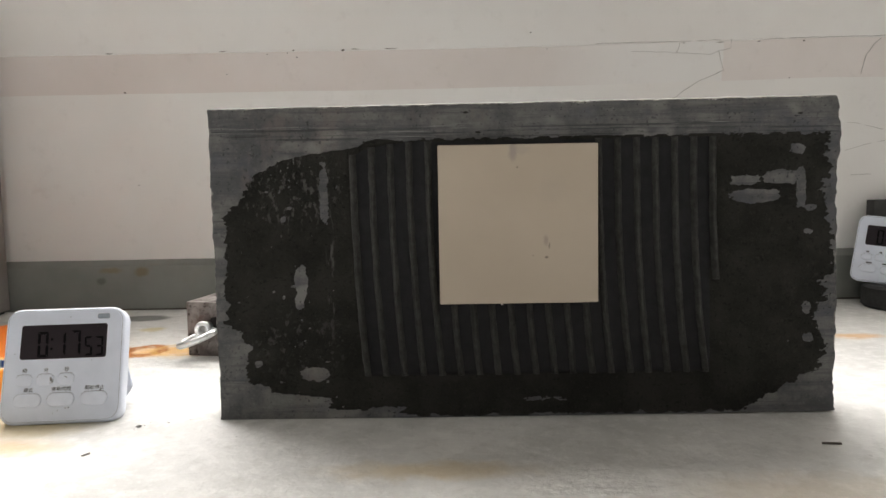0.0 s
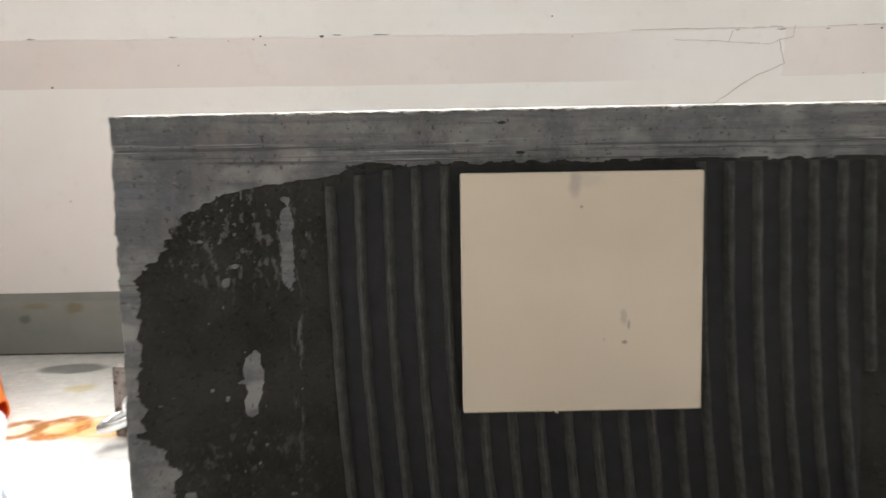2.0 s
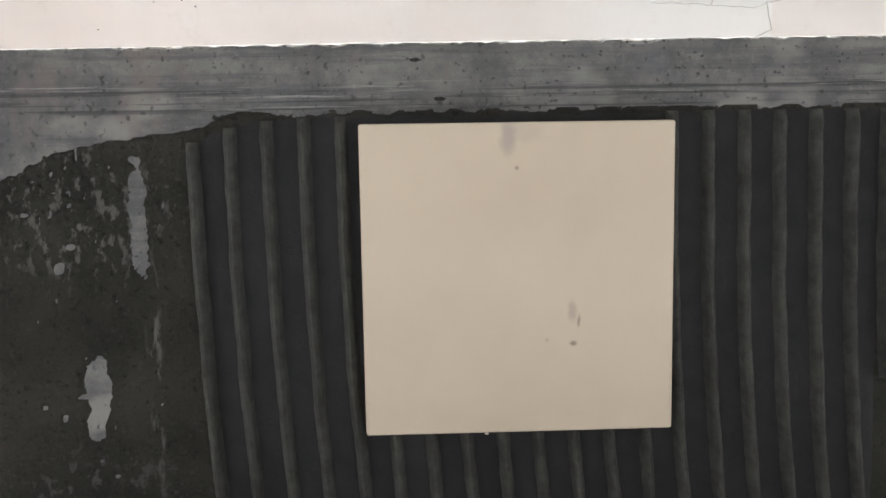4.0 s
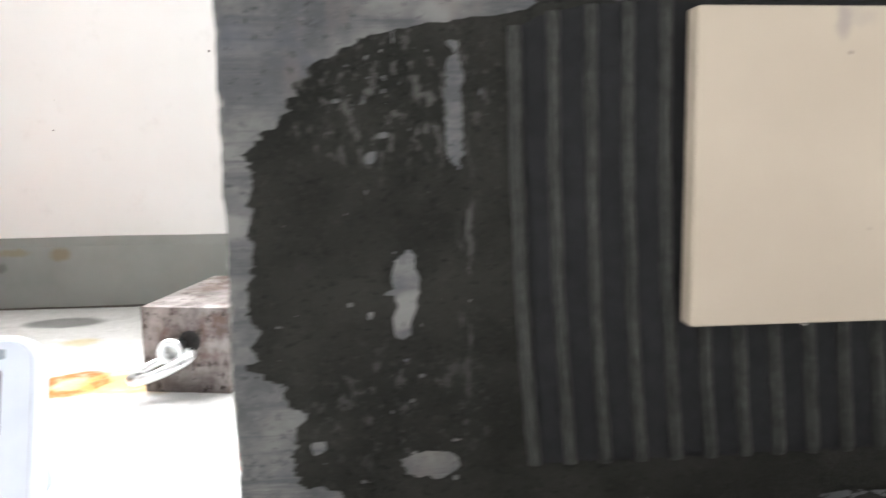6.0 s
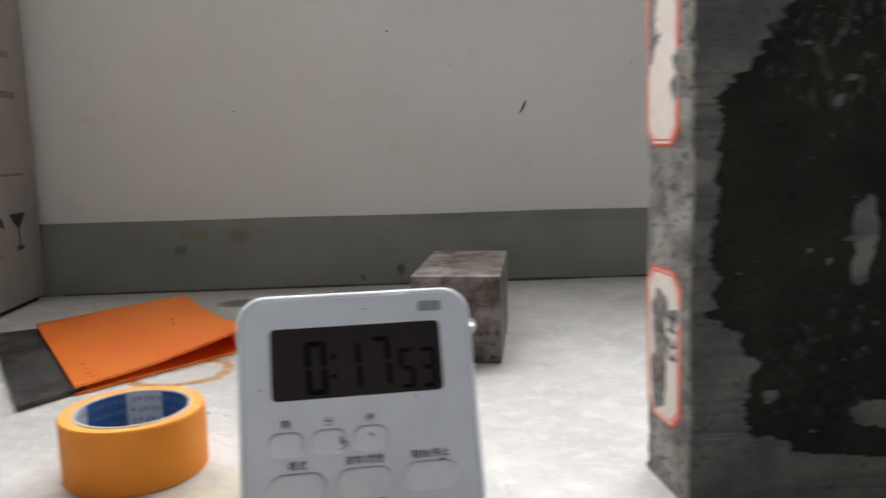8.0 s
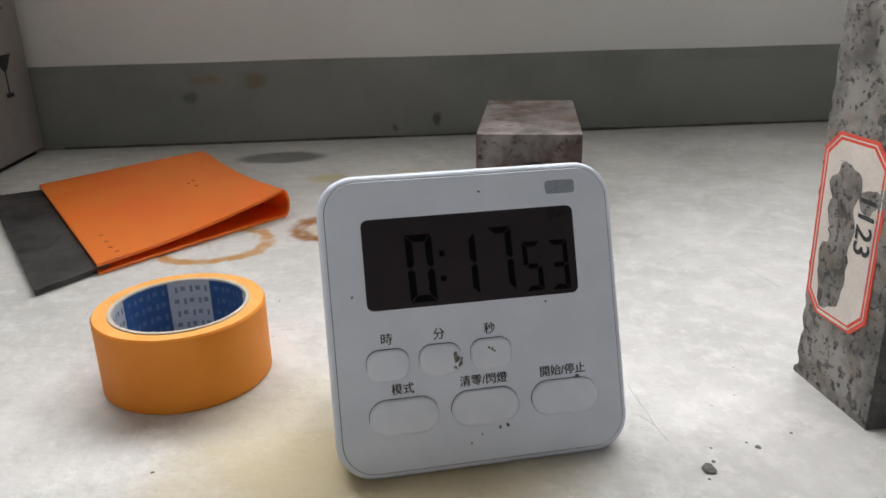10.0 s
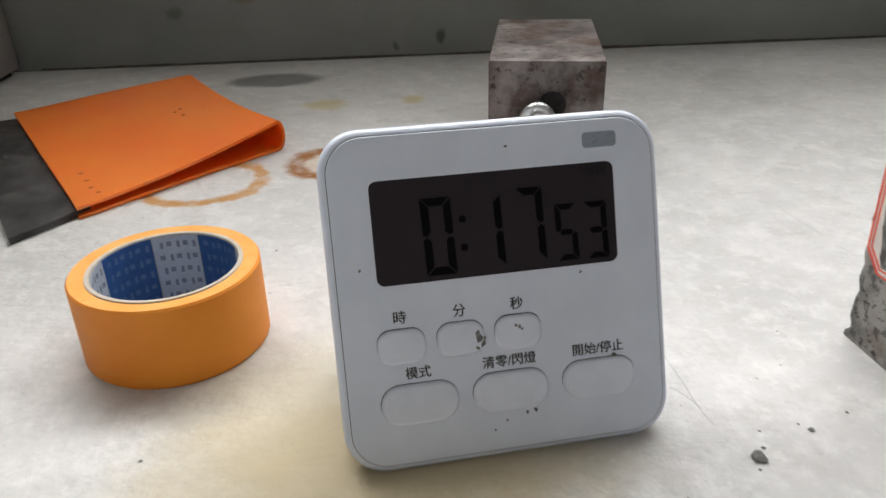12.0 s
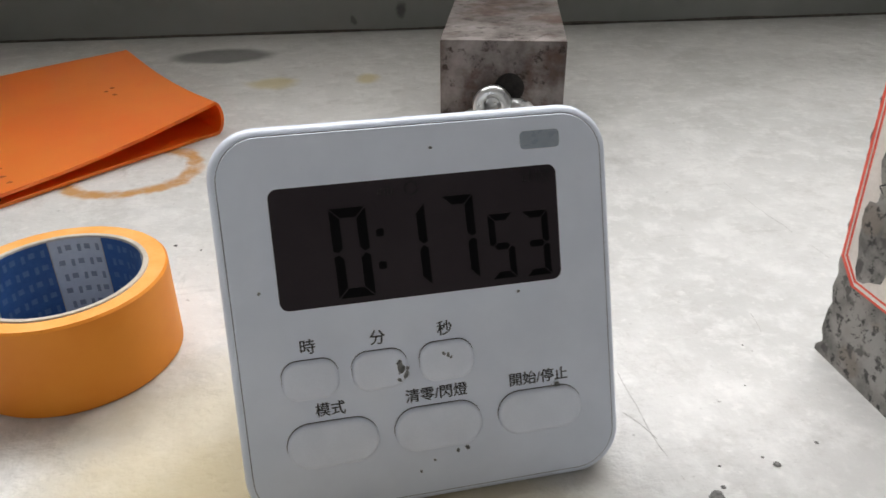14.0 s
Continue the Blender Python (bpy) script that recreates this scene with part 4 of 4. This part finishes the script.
yaw = pose(0.658, 0.372, 0.0785, 0, 0, -38) @ pose(0, 0, 0, -12, 5, 0)
kitchen_timer("second white kitchen timer standing on a dark disc", yaw, "017", "53", False, far=True)
# plain black disc added to fill the dark area below the far timer
bm = loft([[(0.668 + r * math.cos(a), 0.366 + r * math.sin(a), z) for a in (math.tau * k / 32 for k in range(32))] for r, z in ((0.040, 0), (0.043, 0.003), (0.043, 0.023), (0.040, 0.026))])
tagged(part("rubber_puck", bm, DISC_BLACK), "plain black disc added under the far timer", "rubber puck")
tagged(part("metal_block", box(0.652, 0.720, 0.404, 0.421, 0, 0.120, 0.001), DARK_METAL), "dark grey metal block standing against the skirting", "metal block")

# ---- roll of tape ----
roll = thing("tape_roll", "roll of orange masking tape with a blue and white printed core", "tape", pose(-0.1945, 0.0585, 0))
RO, RI, HIGH, N = 0.0262, 0.0200, 0.0243, 72


def rings_of(profile, n=N, a0=0.0, a1=math.tau):
    return [[(r * math.cos(a), r * math.sin(a), z) for r, z in profile] for a in (a0 + (a1 - a0) * k / n for k in range(n + 1))]


bm = loft(rings_of(((RO - 0.0005, 0.0), (RO, 0.0006), (RO, HIGH - 0.0006), (RO - 0.0005, HIGH))), cap=False, closed=False)
part("winding", bm, TAPE, roll, "orange crepe tape")
bm = loft(rings_of(((RI + 0.0015, HIGH - 0.0003), (RI + 0.003, HIGH - 0.0001), (RI + 0.0045, HIGH - 0.00015), (RO - 0.0005, HIGH))), cap=False, closed=False)
part("winding_edge", bm, TAPE_EDGE, roll, "paler cut edge of the tape")
bm = loft(rings_of(((RI + 0.0016, HIGH - 0.0006), (RI + 0.0014, HIGH + 0.0001), (RI + 0.0003, HIGH + 0.0001), (RI, HIGH - 0.0003), (RI, 0.0), (RI + 0.0016, 0.0))), cap=False, closed=False)
core = part("core", bm, CORE_CARD, roll, "cardboard core")
# printed fields on the inside of the core, in turn blue and white
for k in range(8):
    blue = k % 2 == 1
    a0 = radians(76 + 90 * (k // 2) + (40 if blue else 0))
    a1 = a0 + radians(49.4 if blue else 39.4)
    bm = loft(rings_of(((RI - 0.0001, HIGH - 0.0004), (RI - 0.0002, HIGH - 0.0012), (RI - 0.0002, 0.0008), (RI - 0.0001, 0.0004)), 8, a0, a1), cap=False, closed=False)
    part("core_print", bm, CORE_BLUE if blue else CORE_WHITE, core, "blue printed field" if blue else "white printed field")
    # lines of unreadable printing, as short strokes
    for row in range(5):
        z = HIGH - 0.0032 - 0.0044 * row
        bm = bmesh.new()
        n = 6 if blue else 5
        for j in range(n):
            b0 = a0 + (a1 - a0) * (0.06 + 0.9 * j / n)
            wide = (a1 - a0) * (0.34 + 0.22 * ((j * 3 + row) % 2)) / n
            loft(rings_of(((RI - 0.00032, z + 0.0011), (RI - 0.00032, z - 0.0011 + 0.0006 * ((j + row) % 2))), 2, b0, b0 + wide), cap=False, closed=False, bm=bm)
        part("print_line", bm, CORE_PALE if blue else CORE_INK, core, smooth=False)

# ---- scraper: a steel blade in a folded orange sleeve ----
scraper = thing("putty_knife_blade", "dark steel scraper blade in a folded bright orange plastic sleeve", "scraper")
FL, BL, BK, FR = Vector((-0.254, 0.150, 0.0045)), Vector((-0.335, 0.291, 0.0055)), Vector((-0.244, 0.317, 0.0165)), Vector((-0.1825, 0.223, 0.0142))


def sleeve(s, t, skin):
    """A point of the sleeve: s from its open end round the fold and back below, t from front to back."""
    left, right = FL.lerp(BL, t), FR.lerp(BK, t)
    if s <= 1:
        p = left.lerp(right, s)
        p.z = left.z + (right.z - left.z) * (s ** 1.15) + 0.0008 * math.sin(math.pi * s) * t - 0.0016 * math.sin(math.pi * s) * (1 - t) - 0.0030 * math.sin(math.pi * t) * s
    elif s <= 2:
        a = math.pi * (s - 1)
        r = (right.z - 0.0030 * math.sin(math.pi * t)) / 2
        p = right + (right - left).normalized() * (0.55 * r * math.sin(a))
        p.z = r + r * math.cos(a) + 0.0006
    else:
        p = right.lerp(left, s - 2)
        p.z = 0.0006 + 0.0004 * math.sin(math.pi * (s - 2))
    return p


path = [k / 14 for k in range(14)] + [1 + k / 12 for k in range(12)] + [2 + k / 10 for k in range(11)]
sheets = []
for t in [k / 10 for k in range(11)]:
    mids = [sleeve(s, t, 0) for s in path]
    ring_out, ring_in = [], []
    for i, p in enumerate(mids):
        d = (mids[min(i + 1, len(mids) - 1)] - mids[max(i - 1, 0)]).normalized()
        across = (BL - FL).normalized()
        nrm = across.cross(d).normalized()
        ring_out.append(p + nrm * 0.0007)
        ring_in.append(p - nrm * 0.0007)
    sheets.append(ring_out + ring_in[::-1])
low = min(p.z for r in sheets for p in r)
part("sleeve", loft([[(p.x, p.y, p.z - low + 0.0001) for p in r] for r in sheets]), ORANGE, scraper, "folded bright orange plastic sleeve")
for s, t in ((0.10, 0.10), (0.10, 0.16), (0.10, 0.23), (0.11, 0.05), (0.72, 0.56), (0.76, 0.58), (0.74, 0.50)):
    p = sleeve(s, t, 0)
    lump = rough_lump(0.0013, s * 31 + t * 70, 0.25, 2)
    bmesh.ops.transform(lump, matrix=Matrix.Translation((p.x, p.y, p.z + 0.0004)), verts=lump.verts)
    part("dimple", lump, PIT, scraper)
k0, k1 = Vector((-0.272, 0.129, 0)), Vector((-0.359, 0.280, 0))
edge = [k0, k1, BL.lerp(BK, 0.06), FL.lerp(FR, 0.06).lerp(BL, 0.02)]
rings = []
for z, i in ((0.0018, 0.0004), (0.0021, 0.0), (0.0030, 0.0), (0.0033, 0.0004)):
    mid = sum(edge, Vector()) / 4
    rings.append([(p.x + (mid.x - p.x) * i * 8, p.y + (mid.y - p.y) * i * 8, z) for p in edge])
rings.insert(0, [(p[0], p[1], 0.0004) for p in rings[0]])
part("blade", loft(rings), BLADE, scraper, "dark grey stained steel blade", smooth=False)

# ---- steel weight with a ring bolt ----
weight = thing("steel_block", "rusty brown square steel bar with a zinc ring bolt", "steel block", pose(-0.0598, 0.1797, 0, 0, 0, -11.5))
bm = box(-0.0250, 0.0250, 0.0, 0.100, 0.0, 0.0490, 0.0007, 2)
part("bar", bm, STEEL, weight)
part("bore", loft([[(0.003 + r * math.cos(a), y, 0.030 + r * math.sin(a)) for a in (math.tau * k / 24 for k in range(24))] for r, y in ((0.0060, 0.002), (0.0060, -0.0003), (0.0050, -0.0004))]), HOLE, weight, "dark worn bore")
part("bolt", loft([[(-0.003 + r * math.cos(a), y, 0.0275 + r * math.sin(a)) for a in (math.tau * k / 20 for k in range(20))] for r, y in ((0.0038, 0.001), (0.0038, -0.004), (0.0052, -0.0046), (0.0052, -0.0066), (0.0030, -0.0075))]), ZINC, weight, "zinc bolt shank with collar")
eye = []
for k in range(28):
    o = Vector((math.cos(math.tau * k / 28), 0.12 * math.cos(math.tau * k / 28), math.sin(math.tau * k / 28)))
    eye.append([o * 0.0054 + 0.0025 * (math.cos(b) * o.normalized() + math.sin(b) * Vector((0, 1, 0))) for b in (math.tau * j / 10 for j in range(10))])
bm = loft(eye + eye[:1], cap=False)
bmesh.ops.remove_doubles(bm, verts=bm.verts, dist=1e-6)
part("eye", bm, ZINC, weight, "zinc eye of the bolt", at=pose(-0.0035, -0.0100, 0.0260))
rings = []
for k in range(40):
    a = math.tau * k / 40
    q = Vector((0.0172 * math.cos(a), 0.0125 * math.sin(a), 0))
    o = Vector((math.cos(a), math.sin(a), 0))
    rings.append([q + 0.0029 * (math.cos(b) * o + math.sin(b) * Vector((0, 0, 1))) for b in (math.tau * j / 12 for j in range(12))])
bm = loft(rings + rings[:1], cap=False)
bmesh.ops.remove_doubles(bm, verts=bm.verts, dist=1e-6)
part("ring", bm, ZINC, weight, "bright zinc ring", at=pose(-0.0058, -0.0170, 0.0200, 8, -20, 0))

# ---- cartons ----
carton = thing("carton", "white cardboard carton printed with umbrella and glass symbols", "box")
part("body", box(-0.62, -0.3832, 0.326, 0.4185, 0.0035, 0.36, 0.0012), CARTON, carton)
X = -0.3832
part("tape_line", strip([(X - 0.0001, 0.332, 0.1045), (X - 0.0001, 0.398, 0.1045)], 0.0022, (1, 0, 0)), CARTON_GREY, carton, "grey printed rule", smooth=False)
for y0, y1, z in ((0.329, 0.364, 0.1345), (0.327, 0.396, 0.1655), (0.327, 0.392, 0.196), (0.335, 0.385, 0.225)):
    n = int((y1 - y0) / 0.0065)
    for k in range(n):
        a = y0 + (y1 - y0) * k / n
        part("print_bar", strip([(X - 0.0001, a, z), (X - 0.0001, a + (y1 - y0) / n * 0.82, z)], 0.0062, (1, 0, 0)), CARTON_GREY, carton, smooth=False)
dome = [(X, 0.348 + 0.0125 * math.cos(a), 0.064 + 0.012 * math.sin(a)) for a in (math.pi * k / 12 for k in range(13))] + [(X, 0.3415, 0.0665), (X, 0.348, 0.069), (X, 0.3545, 0.0665)]
part("umbrella_symbol", loft([[(x - 0.0005, y, z) for x, y, z in dome], [(x + 0.0002, y, z) for x, y, z in dome]]), CARTON_PRINT_AND_SHADE, carton, "black umbrella symbol", smooth=False)
part("umbrella_symbol", strip([(X, 0.348, 0.068), (X, 0.348, 0.046), (X, 0.3495, 0.043), (X, 0.352, 0.0435)], 0.0016, (1, 0, 0)), CARTON_GREY, carton, smooth=False)
cup = [(X, 0.3695, 0.0745), (X, 0.3945, 0.0745), (X, 0.3865, 0.0655), (X, 0.3825, 0.0625), (X, 0.3785, 0.0655)]
part("glass_symbol", loft([[(x - 0.0005, y, z) for x, y, z in cup], [(x + 0.0002, y, z) for x, y, z in cup]]), CARTON_PRINT_AND_SHADE, carton, "black wine glass symbol", smooth=False)
part("glass_symbol", strip([(X, 0.3825, 0.063), (X, 0.3825, 0.049)], 0.0016, (1, 0, 0)), CARTON_PRINT_AND_SHADE, carton, smooth=False)
part("glass_symbol", strip([(X, 0.377, 0.0475), (X, 0.388, 0.0475)], 0.0030, (1, 0, 0)), CARTON_PRINT_AND_SHADE, carton, smooth=False)
# contact shade under the carton, put in as a dark inset solid
part("foot", box(-0.61, -0.387, 0.335, 0.412, 0, 0.0036), CARTON_PRINT_AND_SHADE, carton, "dark inset strip for the contact shade", smooth=False)
second = thing("carton", "plain white cardboard carton beside the printed one", "box")
part("body", box(-0.62, -0.3875, 0.16, 0.3225, 0.0025, 0.33, 0.0012), CARTON, second)
# solid black strip added in place of the dark slit between the cartons
part("edge_strip", box(-0.60, -0.3855, 0.3226, 0.3259, 0.0030, 0.325), CARTON_PRINT_AND_SHADE, second, "black strip standing for the dark slit between the cartons", smooth=False)
# the second carton's contact shade, again a dark inset solid
part("foot", box(-0.61, -0.392, 0.17, 0.318, 0, 0.0026), CARTON_PRINT_AND_SHADE, second, "dark inset strip for the contact shade", smooth=False)

# ---- crumbs on the floor ----
for k, (x, y, r) in enumerate(((-0.0492, -0.0100, 2.0), (-0.0468, -0.0068, 0.9), (-0.0508, -0.0135, 0.7), (-0.0325, -0.0021, 1.3), (-0.0345, 0.0004, 0.6), (-0.0205, 0.0032, 0.8), (-0.045, -0.001, 0.6), (-0.027, 0.024, 0.5), (-0.192, 0.005, 0.8), (-0.193, 0.110, 0.9), (-0.181, 0.116, 1.1), (-0.172, 0.112, 0.7), (-0.200, 0.120, 0.8), (-0.155, 0.128, 0.6), (0.02, -0.03, 0.6), (-0.07, -0.02, 0.5), (-0.02, 0.04, 0.5), (0.47, -0.01, 0.8))):
    lump = rough_lump(r * (0.0009 if r > 1.5 else 0.0006), k * 1.9, 0.35, 2)
    bmesh.ops.transform(lump, matrix=pose(x, y, -0.0001, 0, 0, 40 * k), verts=lump.verts)
    tagged(part("mortar_crumb", lump, CRUMB), "small grey crumb of dried mortar on the floor", "crumb", group="crumbs on the floor")
for pts, w in ((((0.368, -0.056, 0.0004), (0.373, -0.0575, 0.0008), (0.3785, -0.0575, 0.0005)), 0.0011), (((-0.062, -0.060, 0.0004), (-0.059, -0.056, 0.0007)), 0.0006)):
    tagged(part("splinter", tube(pts, w * 0.7, 6), CRACK), "thin dark splinter lying on the floor", "splinter")
for pts in (((-0.0565, 0.033, 0.0001), (-0.0560, 0.010, 0.0001), (-0.0540, -0.004, 0.0001)), ((-0.0600, 0.018, 0.0001), (-0.0575, 0.014, 0.0001), (-0.0552, 0.0085, 0.0001)), ((-0.0108, 0.054, 0.0001), (-0.0112, 0.050, 0.0001), (-0.0121, 0.045, 0.0001)), ((0.022, 0.142, 0.0001), (0.024, 0.119, 0.0001), (0.029, 0.081, 0.0001))):
    part("scratch", strip(jagged(pts, 0.003, 0.0005), 0.00012, (0, 0, 1), lift=0.00003), FAINT, floor)

for k in range(34):
    a = 0.0008 + 0.0016 * rng.random()
    x, z = 0.012 + 0.38 * rng.random(), 0.182 + 0.018 * rng.random()
    lump = rough_lump(a * 0.45, k * 2.3, 0.4, 1)
    bmesh.ops.transform(lump, matrix=pose(x, 0.0004, z, 90, 0, 0) @ Matrix.Diagonal((2.2, 0.8, 0.6, 1)), verts=lump.verts)
    part("mortar_fleck", lump, MORTAR if k % 3 else CONCRETE, board)

# the slab stands slightly out of plumb
for ob in [*board.children, tile, *[c for o in scene.objects if o.name.startswith("paper_label") for c in o.children]]:
    for v in ob.data.vertices:
        v.co.y += 0.02 * v.co.z + 0.0024 * max(0, 1 - v.co.x / 0.14)
